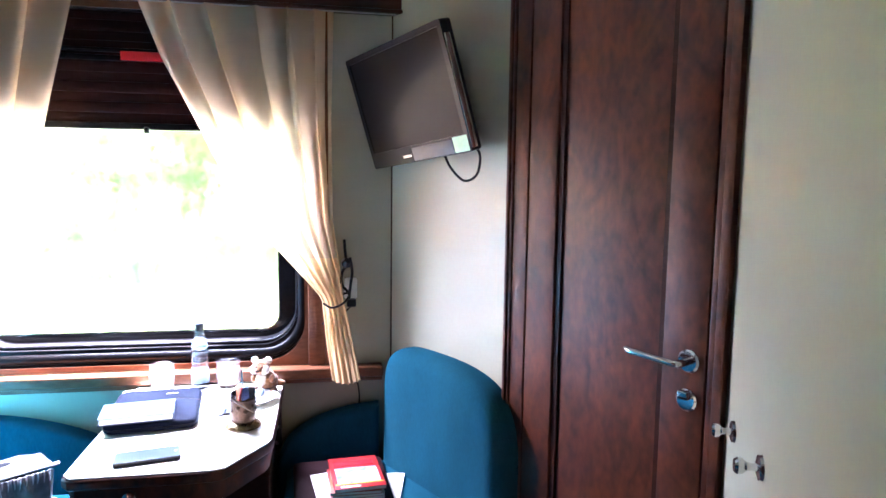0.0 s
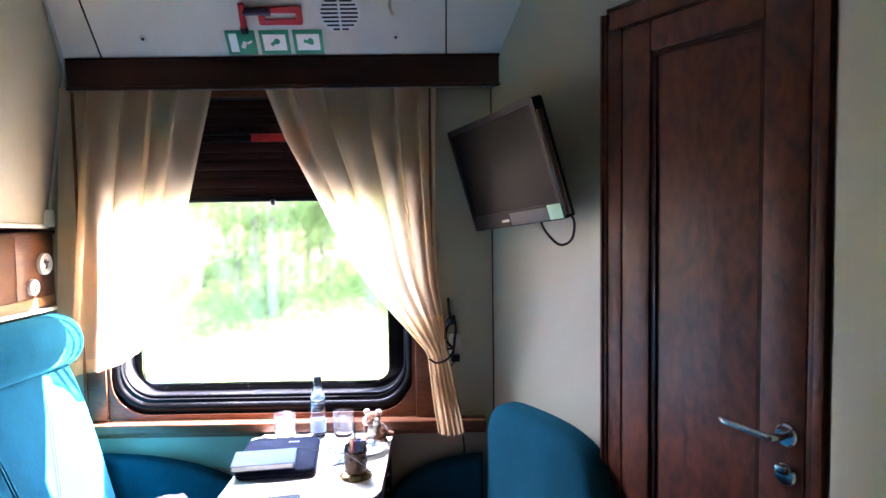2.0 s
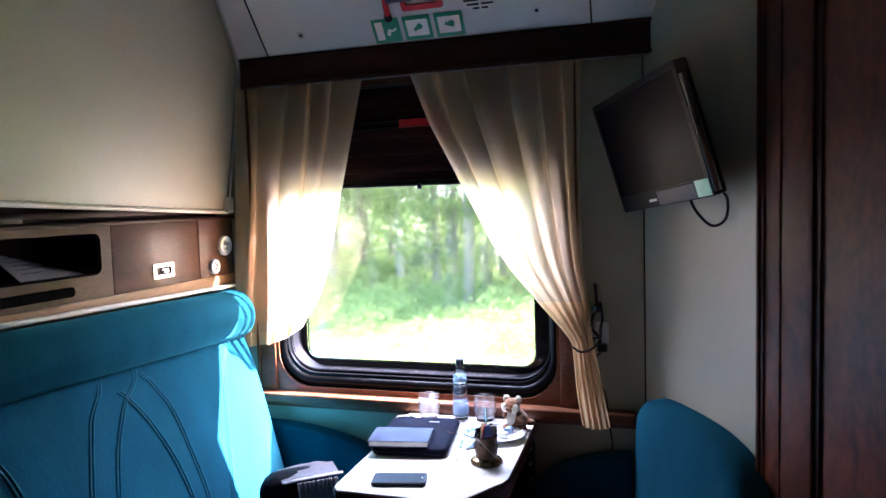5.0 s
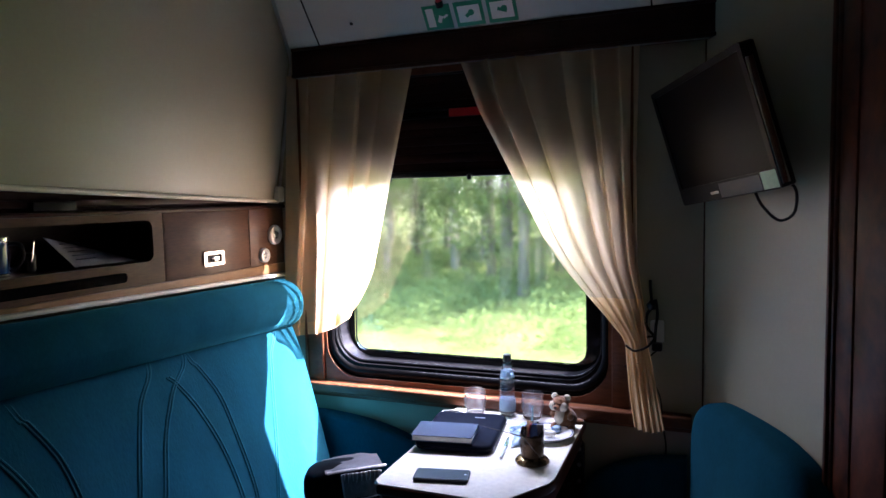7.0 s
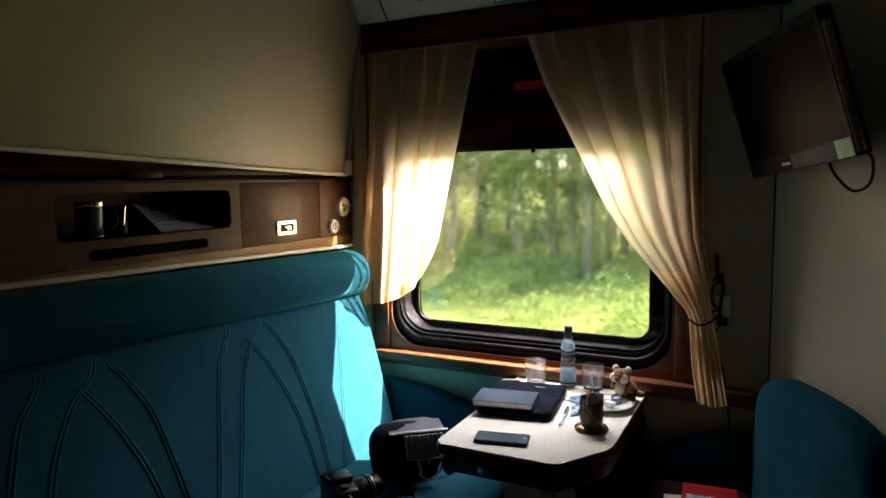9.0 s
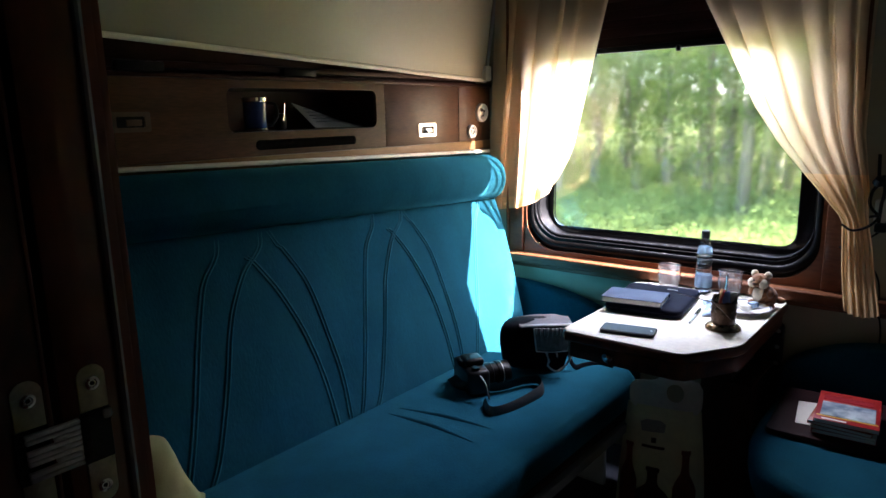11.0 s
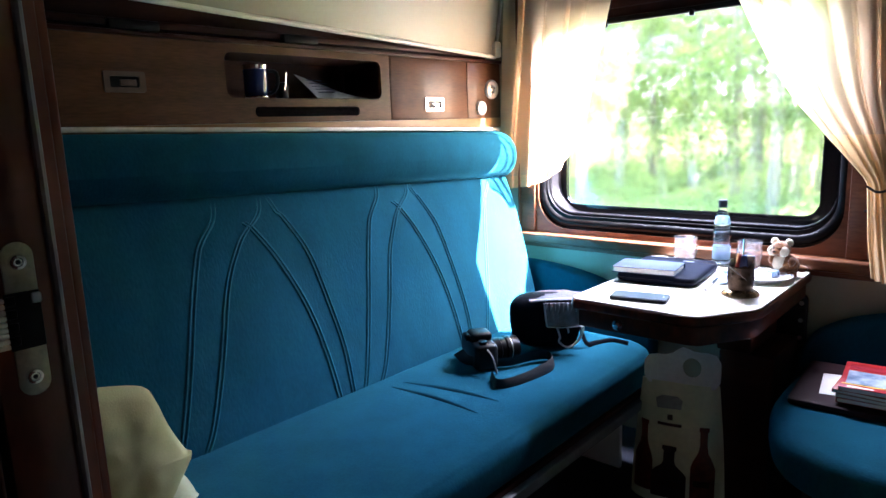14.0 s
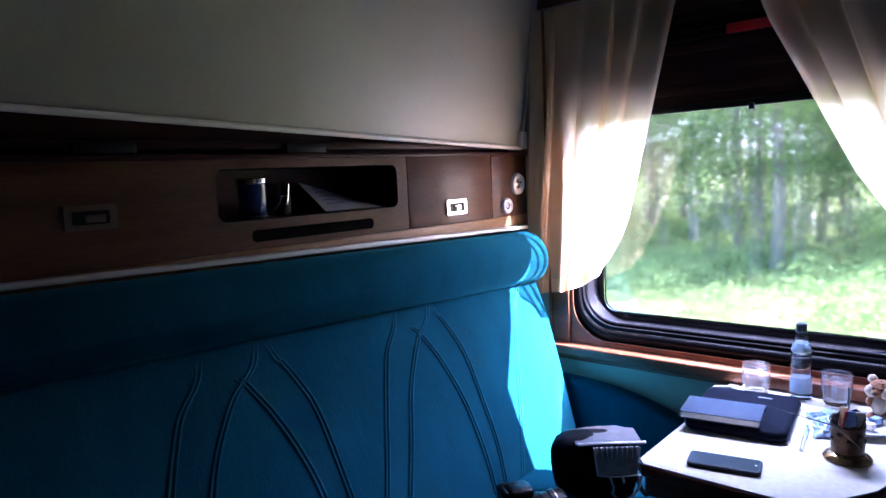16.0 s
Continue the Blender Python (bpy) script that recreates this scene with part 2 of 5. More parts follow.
def tube(points, r, seg=8, bm=None, m=None, flat=1.0, closed=False):
    """A round (or flattened) bar along points."""
    own = bmesh.new()
    pts = [Vector(p) for p in points]
    n = len(pts)
    rings, up = [], None
    for i, p in enumerate(pts):
        if closed:
            d = (pts[(i + 1) % n] - pts[i - 1]).normalized()
        else:
            d = (pts[min(i + 1, n - 1)] - pts[max(i - 1, 0)]).normalized()
        if up is None:
            up = d.orthogonal().normalized()
        up = (up - d * up.dot(d)).normalized()
        side = d.cross(up)
        rr = r(i / max(1, n - 1)) if callable(r) else r
        rings.append([own.verts.new(p + rr * (math.cos(a) * up + flat * math.sin(a) * side)) for a in (2 * math.pi * k / seg for k in range(seg))])
    pairs = list(zip(rings, rings[1:])) + ([(rings[-1], rings[0])] if closed else [])
    for a, b in pairs:
        for k in range(seg):
            own.faces.new([a[k], a[(k + 1) % seg], b[(k + 1) % seg], b[k]])
    if not closed:
        own.faces.new(rings[0][::-1])
        own.faces.new(rings[-1])
    bmesh.ops.recalc_face_normals(own, faces=own.faces[:])
    return merge(own, bm, m)


def smooth_path(points, n=8):
    """Catmull-Rom through points."""
    p = [Vector(q) for q in points]
    p = [2 * p[0] - p[1], *p, 2 * p[-1] - p[-2]]
    out = []
    for i in range(1, len(p) - 2):
        for k in range(n):
            t = k / n
            out.append(0.5 * (2 * p[i] + (p[i + 1] - p[i - 1]) * t + (2 * p[i - 1] - 5 * p[i] + 4 * p[i + 1] - p[i + 2]) * t * t + (3 * p[i] - p[i - 1] - 3 * p[i + 1] + p[i + 2]) * t ** 3))
    return out + [p[-2]]


def extrude(outline, depth, bevel=0.0, seg=3, bm=None, m=None):
    """A plate: the outline (x, y) raised by depth along z, its edges rounded."""
    own = bmesh.new()
    f = own.faces.new([own.verts.new((x, y, 0)) for x, y in outline])
    r = bmesh.ops.extrude_face_region(own, geom=[f])
    for v in [g for g in r["geom"] if isinstance(g, bmesh.types.BMVert)]:
        v.co.z += depth
    bmesh.ops.recalc_face_normals(own, faces=own.faces[:])
    if bevel:
        flat = [e for e in own.edges if abs(e.verts[0].co.z - e.verts[1].co.z) < 1e-6]
        bmesh.ops.bevel(own, geom=flat, offset=bevel, segments=seg, profile=0.5, affect="EDGES")
    return merge(own, bm, m)


def round_rect(w, h, r, seg=6, cx=0.0, cy=0.0):
    out = []
    for sx, sy, a0 in ((1, 1, 0), (-1, 1, 90), (-1, -1, 180), (1, -1, 270)):
        for k in range(seg + 1):
            a = radians(a0 + 90 * k / seg)
            out.append((cx + sx * (w / 2 - r) + r * math.cos(a), cy + sy * (h / 2 - r) + r * math.sin(a)))
    return out


def ring(outer, inner, depth, bm=None, m=None, bevel=0.0):
    """A frame between two outlines with the same number of corners, raised by depth along z."""
    own = bmesh.new()
    n = len(outer)
    lv = [[own.verts.new((x, y, z)) for x, y in o] for o, z in ((outer, 0), (outer, depth), (inner, depth), (inner, 0))]
    for i in range(4):
        a, b = lv[i], lv[(i + 1) % 4]
        for k in range(n):
            own.faces.new([a[k], a[(k + 1) % n], b[(k + 1) % n], b[k]])
    bmesh.ops.recalc_face_normals(own, faces=own.faces[:])
    if bevel:
        top = [e for e in own.edges if e.verts[0].co.z == depth and e.verts[1].co.z == depth and len({id(v) for v in e.verts}) == 2 and (e.verts[0] in lv[1]) == (e.verts[1] in lv[1])]
        bmesh.ops.bevel(own, geom=top, offset=bevel, segments=3, profile=0.5, affect="EDGES")
    return merge(own, bm, m)


def axes(o, ex, ey, ez):
    """A matrix with the given origin and axes."""
    return Matrix(((ex[0], ey[0], ez[0], o[0]), (ex[1], ey[1], ez[1], o[1]), (ex[2], ey[2], ez[2], o[2]), (0, 0, 0, 1)))


def sheet(fn, nu, nv, thick=0.0):
    """A grid fn(u, v) -> point, given a thickness by doubling where asked."""
    own = bmesh.new()
    g = [[own.verts.new(fn(i / nu, j / nv)) for i in range(nu + 1)] for j in range(nv + 1)]
    for j in range(nv):
        for i in range(nu):
            own.faces.new([g[j][i], g[j][i + 1], g[j + 1][i + 1], g[j + 1][i]])
    if thick:
        own.normal_update()
        bmesh.ops.solidify(own, geom=own.faces[:], thickness=thick)
    return own


WALL_M = lambda y: axes((0, y, 0), (1, 0, 0), (0, 0, 1), (0, -1, 0))  # outlines in (x, z), raised into the room

# the angled washroom wall: s runs along it from the window corner, d into the room
RC, RU, RN = Vector((1.63, 0, 0)), Vector((0.477, -0.879, 0)), Vector((-0.879, -0.477, 0))
RW = axes(RC, RU, (0, 0, 1), RN)  # outlines in (s, z), raised into the room
APEX = RC + RU * 1.275
WDIR = Vector((-0.407, -0.914, 0)).normalized()  # the hook wall, from the apex towards the entrance
WEND = APEX + WDIR * 1.0
WNRM = Vector((WDIR.y, -WDIR.x, 0))
HW = axes(APEX, WDIR, (0, 0, 1), WNRM)

# ---- structure ----
CEIL = 2.46
tagged(part("floor", box((-0.4, -3.2, -0.05), (2.8, 0.12, 0.0)), M_FLOOR), "dark blue carpet floor of the train compartment", "floor", kind="structure")
bm = bmesh.new()
box((-0.4, 0, -0.05), (0.180, 0.16, 2.6), bm=bm)
box((1.340, 0, -0.05), (2.8, 0.16, 2.6), bm=bm)
box((0.180, 0, -0.05), (1.340, 0.16, 0.790), bm=bm)
box((0.180, 0, 1.990), (1.340, 0.16, 2.6), bm=bm)
tagged(part("wall_north", bm, M_WALL), "cream laminate window wall", "wall", kind="structure")
bm = box((-0.32, -2.205, 0), (-0.225, 0, 2.6))
tagged(part("wall_west", bm, M_WALL), "cream laminate wall behind the sofa", "wall", kind="structure")
# washroom wall with the door opening
bm = bmesh.new()
for a, b, z0, z1 in ((0.0, 0.61, 0, 2.6), (1.255, 1.40, 0, 2.6), (0.61, 1.255, 2.12, 2.6)):
    box((a, z0, -0.06), (b, z1, 0.0), bm=bm, m=RW)
tagged(part("wall_east", bm, M_WALL), "cream laminate wall at an angle beside the washroom door", "wall", kind="structure")
bm = box((0, 0, -0.05), (1.0, 2.6, 0.0), m=HW)
tagged(part("wall_hook", bm, M_WALL), "plain cream laminate wall with two coat knobs", "wall", kind="structure")
tagged(part("trim", box((0.003, 0.0, 0.0002), (0.008, 2.1, 0.003), m=RW), M_DARKWOOD), "dark joint in the corner beside the window", "trim", kind="structure")
# entrance partition and corridor; their unseen faces are dark to cut bounced light
bm = bmesh.new()
box((-0.32, -2.205, 0), (1.0, -2.140, 2.6), bm=bm)
box((WEND.x - 0.02, -2.205, 0), (2.8, -2.140, 2.6), bm=bm)
box((WEND.x - 0.02, -2.140, 0), (WEND.x + 0.04, WEND.y + 0.02, 2.6), bm=bm)
box((1.0, -2.205, 2.1), (WEND.x - 0.02, -2.140, 2.6), bm=bm)
tagged(part("wall_south", bm, M_MAHOG), "dark mahogany partition between compartment and corridor", "wall", kind="structure")
bm = bmesh.new()
box((-0.4, -3.2, 0), (2.8, -3.1, 2.6), bm=bm)
box((-0.4, -3.2, 0), (-0.3, -2.205, 2.6), bm=bm)
box((2.75, -3.2, 0), (2.85, 0.1, 2.6), bm=bm)
tagged(part("wall_corridor", bm, M_MAHOG), "unseen corridor wall, dark mahogany to keep bounced light low", "wall", kind="structure")
# ceiling: flat, then curving down to the pelmet
prof = [(-3.2, CEIL), (-0.62, CEIL), (-0.42, 2.435), (-0.26, 2.36), (-0.045, 2.105), (0.10, 2.105), (0.10, 2.62), (-3.2, 2.62)]
bm = extrude(prof, 3.2, m=axes((-0.4, 0, 0), (0, 1, 0), (0, 0, 1), (1, 0, 0)))
tagged(part("ceiling", bm, M_CEIL, smooth=False), "white ceiling panels sloping down to the window", "ceiling", kind="structure")

# ---- window ----
win = thing("window_1", "wide train window with rounded black rubber frame and wooden surround", "window", Matrix.Translation((0.76, 0, 0.78)), kind="structure")
inv = Matrix.Translation((-0.76, 0, -0.78))
ZT = 1.99
GM = round_rect(1.075, ZT - 0.848, 0.125, 10, 0.76, (ZT + 0.848) / 2)
GR = round_rect(1.065, ZT - 0.858, 0.120, 10, 0.76, (ZT + 0.848) / 2)
GI = round_rect(0.965, ZT - 0.894, 0.052, 10, 0.745, (ZT + 0.874) / 2)
part("rubber_frame", ring(round_rect(1.16, ZT - 0.79, 0.15, 10, 0.76, (ZT + 0.79) / 2), GM, 0.03, bevel=0.008, m=inv @ WALL_M(0.05)), M_RUBBER, win, "black rubber frame with rounded corners")
for w, h, r, cz, y, thick in ((1.118, ZT - 0.818, 0.138, (ZT + 0.818) / 2, 0.024, 0.019), (1.082, ZT - 0.856, 0.124, (ZT + 0.850) / 2, 0.044, 0.008)):
    loop = [inv @ WALL_M(y) @ Vector((a, b, 0)) for a, b in round_rect(w, h, r, 10, 0.76, cz)]
    part("rubber_bead", tube(loop, thick, 12, closed=True), M_RUBBER, win, "glossy rounded rubber bead")
part("reveal", ring(GM, GR, 0.072, m=inv @ WALL_M(0.122)), M_BLACK, win)
part("outer_frame", ring(round_rect(1.17, ZT - 0.79, 0.02, 10, 0.76, (ZT + 0.79) / 2), GI, 0.008, m=inv @ WALL_M(0.130)), M_GLOSS, win, "glossy black glass border")
pane = part("pane", extrude(round_rect(0.968, ZT - 0.891, 0.053, 10, 0.745, (ZT + 0.874) / 2), 0.006, m=inv @ WALL_M(0.1205)), M_PANE, win, "clear double glazing", smooth=False)
pane.visible_shadow = False
# wooden surround: jambs, sill
for a, b in ((0.112, 0.182), (1.338, 1.398)):
    bm = box((a, -0.016, 0.776), (b, 0.0, 2.01), 0.004)
    bmesh.ops.transform(bm, matrix=inv, verts=bm.verts[:])
    part("jamb_board", bm, M_SILL, win)
    bm = box((a - 0.012 if a < 0.5 else b, -0.022, 0.776), (a if a < 0.5 else b + 0.012, 0.0, 2.01), 0.003)
    bmesh.ops.transform(bm, matrix=inv, verts=bm.verts[:])
    part("edge_moulding", bm, M_SILL, win)
bm = ring(round_rect(1.156, 1.222, 0.004, 8, 0.76, 1.388), round_rect(1.13, 1.18, 0.135, 8, 0.76, 1.385), 0.004, m=inv @ WALL_M(0.0))
part("corner_board", bm, M_SILL, win)
bm = box((0.10, -0.055, 0.735), (1.60, 0.0, 0.775), 0.008, 3)
bmesh.ops.transform(bm, matrix=inv, verts=bm.verts[:])
part("window_sill", bm, M_SILL, win, "narrow varnished wooden sill")
bm = box((0.10, -0.018, 0.712), (1.60, 0.0, 0.735), 0.003)
bmesh.ops.transform(bm, matrix=inv, verts=bm.verts[:])
part("sill_moulding", bm, M_SILL, win)

# rolled-down upper blind
M_BLIND = material("dark_red_blind", (0.022, 0.006, 0.005), 0.45, var=0.35, scale=6, fine=60, bump=0.06, stretch=(0.6, 2, 4), spec=0.15)
blind = thing("window_blind", "dark red-brown slatted blind drawn a third down", "blind", Matrix.Translation((0.75, 0.05, 1.61)))
for k in range(12):
    z = 0.004 + k * 0.033
    bm = box((-0.53, -0.006 if k % 2 else -0.003, z), (0.53, 0.008, z + 0.036), 0.003)
    part("slat", bm, M_BLIND, blind)
part("bottom_rail", box((-0.52, -0.012, -0.018), (0.52, 0.008, 0.004), 0.004), M_BLACK, blind)
part("cross_rail", box((-0.52, -0.024, 0.205), (0.52, -0.008, 0.222), 0.003), M_RUBBER, blind)
part("cross_rail", box((-0.52, -0.024, 0.232), (0.52, -0.008, 0.245), 0.003), M_RUBBER, blind)
M_RED = material("red_plastic", (0.48, 0.008, 0.012), 0.4, var=0.12, scale=10, fine=60, bump=0.02)
part("emergency_label", box((-0.01, -0.030, 0.205), (0.20, -0.024, 0.235), 0.001), M_RED, blind, "red emergency label strip")
for x in (-0.27, 0.06):
    part("stop_pin", lathe([(0, 0), (0.009, 0), (0.009, 0.02), (0, 0.022)], 12, m=Matrix.Translation((x, -0.014, -0.03))), M_BLACK, blind)

# pelmet over the curtains
pel = thing("curtain_pelmet", "dark mahogany pelmet board above the curtains", "pelmet", Matrix.Translation((0.85, 0, 2.0)))
part("board", box((-0.745, -0.050, 0.006), (0.813, 0.0, 0.104), 0.004), M_DARKWOOD, pel)
part("lower_moulding", box((-0.745, -0.056, -0.002), (0.815, -0.002, 0.010), 0.003), M_DARKWOOD, pel)
part("upper_moulding", box((-0.745, -0.056, 0.100), (0.815, -0.002, 0.112), 0.003), M_DARKWOOD, pel)
part("end_board", box((0.813, -0.052, 0.0), (0.822, 0.0, 0.110), 0.003), M_DARKWOOD, pel)
part("curtain_rail", box((-0.735, -0.040, -0.004), (0.79, -0.026, 0.006), 0.002), M_STEEL, pel)


# ---- curtains ----
def curtain(name, label, left, right, y0, waves, z_top, z_bot, seed, tight=2.0, lift=None, out=None):
    """Hanging sheer cloth: left(v), right(v) give its edges, v from top (0) to hem (1)."""
    rnd = random.Random(seed)
    ph = [rnd.uniform(0, 6.28) for _ in range(4)]

    def fn(u, v):
        a, b = left(v), right(v)
        g = u + 0.035 * math.sin(5 * u + ph[0]) + 0.02 * math.sin(11 * u + ph[3])
        s = 2 * math.pi * waves * g + ph[1] + 0.9 * v
        k = (1.5 + 0.7 * math.sin(4.1 * u * waves + ph[2])) * (0.35 + 0.65 * min(1.0, v * 4 + 0.3))
        x = a + (b - a) * (u + k * math.sin(s) / (2 * math.pi * waves) * min(1.0, 12 * u, 12 * (1 - u)))
        fold = 0.5 + 0.5 * min(1.0, (b - a) / 0.45)
        y = y0 + 0.015 * fold * math.cos(s) + 0.002 * math.sin(2.3 * s + ph[2])
        y -= out(v) if out else 0
        z = z_top + (z_bot - z_top) * v + (lift(x, u, v) if lift else 0)
        return (x, y, z)

    bm = sheet(fn, 150, 60)
    for n_, f in enumerate(bm.faces):
        if n_ // 150 / 60 > tight:
            f.material_index = 1
    ob = part(name, bm, [M_SHEER, M_SHEER3])
    return tagged(ob, label, "curtain", group="window curtains")


def lerp(tab, v):
    for (a, x), (b, y) in zip(tab, tab[1:]):
        if v <= b:
            t = (v - a) / (b - a)
            return x + (y - x) * t
    return tab[-1][1]


HEM = [(0.02, 0.955), (0.068, 0.957), (0.164, 0.969), (0.244, 0.997), (0.311, 1.039), (0.356, 1.098), (0.405, 1.189), (0.453, 1.301)]  # hem's height along x
curtain("curtain", "cream sheer curtain drawn aside and tied to the window jamb",
        lambda v: lerp([(0, 0.808), (0.153, 0.881), (0.264, 0.953), (0.375, 1.023), (0.5, 1.103), (0.592, 1.182), (0.681, 1.278), (0.74, 1.345), (0.776, 1.385), (0.829, 1.392), (0.905, 1.402), (1.0, 1.42)], v),
        lambda v: lerp([(0, 1.43), (0.3, 1.42), (0.569, 1.425), (0.7, 1.45), (0.776, 1.458), (0.83, 1.475), (1.0, 1.517)], v),
        -0.036, 5.5, 2.01, 0.738, 3, tight=0.66, lift=lambda x, u, v: -0.014 * v ** 6 * math.sin(3.1 * u), out=lambda v: lerp([(0, 0.0), (0.70, 0.0), (0.80, 0.022), (0.92, 0.05), (1.0, 0.055)], v))
curtain("curtain", "cream sheer curtain swept behind the sofa end with a curved hem",
        lambda v: 0.075 - 0.065 * v, lambda v: 0.622 - 0.169 * v,
        -0.034, 4.5, 2.01, 0.955, 5, tight=0.945, lift=lambda x, u, v: v * (lerp(HEM, max(0.02, x - 0.16 * (1 - v))) - 0.955))
tie = thing("curtain_tie", "dark cord tieback with a hook holding the curtain", "tieback", Matrix.Translation((1.45, -0.045, 1.015)))
part("cord", tube(smooth_path([(-0.06, -0.028, -0.005), (-0.03, -0.035, -0.02), (0.01, -0.03, -0.005), (0.03, 0.0, 0.02), (0.01, 0.012, 0.02), (-0.05, 0.01, 0.0)], 6), 0.004), M_BLACK, tie)
part("hook", tube(smooth_path([(0.03, 0.02, 0.0), (0.035, -0.005, 0.06), (0.04, -0.004, 0.10), (0.033, 0.0, 0.15)], 6), 0.005), M_BLACK, tie)

# ---- wooden side panel over the sofa ----
sp = thing("wall_panel", "red-brown veneered panel with niche and fittings above the sofa", "wall panel", Matrix.Translation((0, -1.0, 1.26)))
NB, NT, N0, N1 = 0.07, 0.205, -0.315, 0.30   # niche, relative to the panel's base
H = 0.225


def spbox(y0, y1, z0, z1, x0=-0.012, x1=0.0, b=0.0015):
    return box((x0, y0, z0), (x1, y1, z1), b)


PX = axes((-0.012, 0, 0), (0, 1, 0), (0, 0, 1), (1, 0, 0))
bm = ring(round_rect(1.29, H, 0.0012, 6, -0.305, H / 2), round_rect(N1 - N0 - 0.006, NT - NB - 0.006, 0.025, 6, (N0 + N1) / 2, (NT + NB) / 2), 0.012, m=PX)
part("board", bm, M_WOOD, sp, "long veneered board around the niche", smooth=False)
part("hatch", spbox(0.343, 0.776, 0, H), M_WOOD, sp, "veneered hatch with a chrome latch")
part("end_board", spbox(0.779, 1.0, 0, H), M_WOOD, sp)
bm = ring(round_rect(N1 - N0, NT - NB, 0.001, 6, (N0 + N1) / 2, (NT + NB) / 2), round_rect(N1 - N0 - 0.006, NT - NB - 0.006, 0.025, 6, (N0 + N1) / 2, (NT + NB) / 2), 0.187,
          m=axes((-0.2, 0, 0), (0, 1, 0), (0, 0, 1), (1, 0, 0)))
part("niche_lining", bm, M_DARKWOOD, sp)
part("niche_back", box((-0.215, N0, NB), (-0.2, N1, NT)), M_DARKWOOD, sp)
bm = extrude(round_rect(0.41, 0.030, 0.013, 6, -0.018, 0.033), 0.003, m=axes((0.0, 0, 0), (0, 1, 0), (0, 0, 1), (1, 0, 0)))
part("slot", bm, material("slot_black", (0.005, 0.004, 0.004), 0.9, var=0.2, scale=20, fine=90, bump=0.05, spec=0.02), sp, "dark reading-lamp slot")
part("top_rail", box((-0.012, -0.95, H), (0.012, 1.0, H + 0.012), 0.003), M_DARKWOOD, sp)
# dark backing added where the gap below the berth lies in shade
part("gap_backing", box((-0.105, -0.95, H + 0.013), (-0.075, 1.0, H + 0.17), 0.003), M_DARKWOOD, sp, "dark backing added for the shade in the gap below the berth")
part("lower_board", box((-0.012, -0.95, -0.036), (0.002, 1.0, -0.001), 0.002), M_TAN, sp, "tan veneer strip")
bm = box((-0.010, -0.95, -0.050), (0.024, 1.0, -0.037), 0.004)
for v in bm.verts:
    v.co.z += 0.024 * (0.85 - v.co.y) - 0.002
part("ledge", bm, M_IVORY, sp, "cream strip above the sofa")


def latch(y, mat):
    px = axes((0, y, 0.055 if y > 0 else 0.110), (0, 1, 0), (0, 0, 1), (1, 0, 0))
    plate = part("latch", ring(round_rect(0.105, 0.052, 0.006, 4), round_rect(0.075, 0.028, 0.004, 4), 0.006, m=px, bevel=0.0015), mat, sp, "chrome flush latch")
    part("latch_cup", extrude(round_rect(0.075, 0.028, 0.004, 4), 0.001, m=px), M_BLACK, plate)
    part("latch_tongue", box((-0.012, -0.010, 0.0), (0.030, 0.006, 0.005), 0.002, m=px), mat, plate)


latch(0.571, M_CHROME)
latch(-0.60, material("dull_dark_metal", (0.10, 0.07, 0.05), 0.45, metal=0.6, var=0.2, scale=20, fine=90, bump=0.05))
for y, z, r in ((0.933, 0.118, 0.040), (0.859, 0.04, 0.029)):
    px = axes((0, y, z), (0, 1, 0), (0, 0, 1), (1, 0, 0))
    d = part("round_outlet" if r > 0.035 else "round_knob", lathe([(0, 0.004), (r * 0.45, 0.004), (r * 0.5, 0.010), (r * 0.72, 0.011), (r * 0.8, 0.014), (r * 0.95, 0.013), (r, 0.008), (r, 0)], 28, m=px), M_WHITE, sp, "round white plastic fitting")
    part("insert", lathe([(0, 0.013), (r * 0.2, 0.012), (r * 0.42, 0.008), (r * 0.44, 0.004)], 20, m=px), M_STEEL, d)
    for k in range(3):
        a = 2.1 * k + 0.5
        part("hole", lathe([(0, 0.0135), (r * 0.09, 0.0135), (r * 0.09, 0.012)], 8, m=px @ Matrix.Translation((r * 0.3 * math.cos(a), r * 0.3 * math.sin(a), 0.0))), M_BLACK, d)

# ---- folded upper berth ----
berth = thing("upper_berth", "folded cream upper berth hanging above the sofa", "berth", Matrix.Translation((0, -1.0, 1.53)))
# end outline in (y, z) follows the curved roof; face leans out towards the top
out = [(-0.95, 0.0), (0.965, 0.0), (0.965, 0.545), (0.955, 0.58), (0.77, 0.81), (0.62, 0.90), (-0.95, 0.90)]


def lean(bm):
    for v in bm.verts:
        v.co.x += 0.008 + 0.155 * v.co.z
        v.co.z += 0.045 * (0.86 - v.co.y) - 0.012
    return bm


part("board", lean(extrude(out, 0.045, 0.006, m=axes((-0.055, 0, 0), (0, 1, 0), (0, 0, 1), (1, 0, 0)))), M_WALL, berth)
part("edge_strip", lean(tube([(-0.006, -0.95, -0.002), (-0.006, 0.0, -0.002), (-0.006, 0.965, -0.002)], 0.008, 8)), M_IVORY, berth, "cream plastic edging")
part("edge_strip", lean(tube([(-0.004, 0.968, 0.0), (-0.004, 0.968, 0.54), (-0.004, 0.958, 0.575), (-0.004, 0.775, 0.80)], 0.006, 8)), M_STEEL, berth)
part("corner_bracket", box((-0.035, 0.945, -0.020), (0.022, 0.987, 0.043), 0.006), M_IVORY, berth, "cream plastic corner bracket")
part("under_frame", box((-0.05, -0.95, -0.02), (-0.02, 0.94, 0.0), 0.003), M_DARKWOOD, berth)
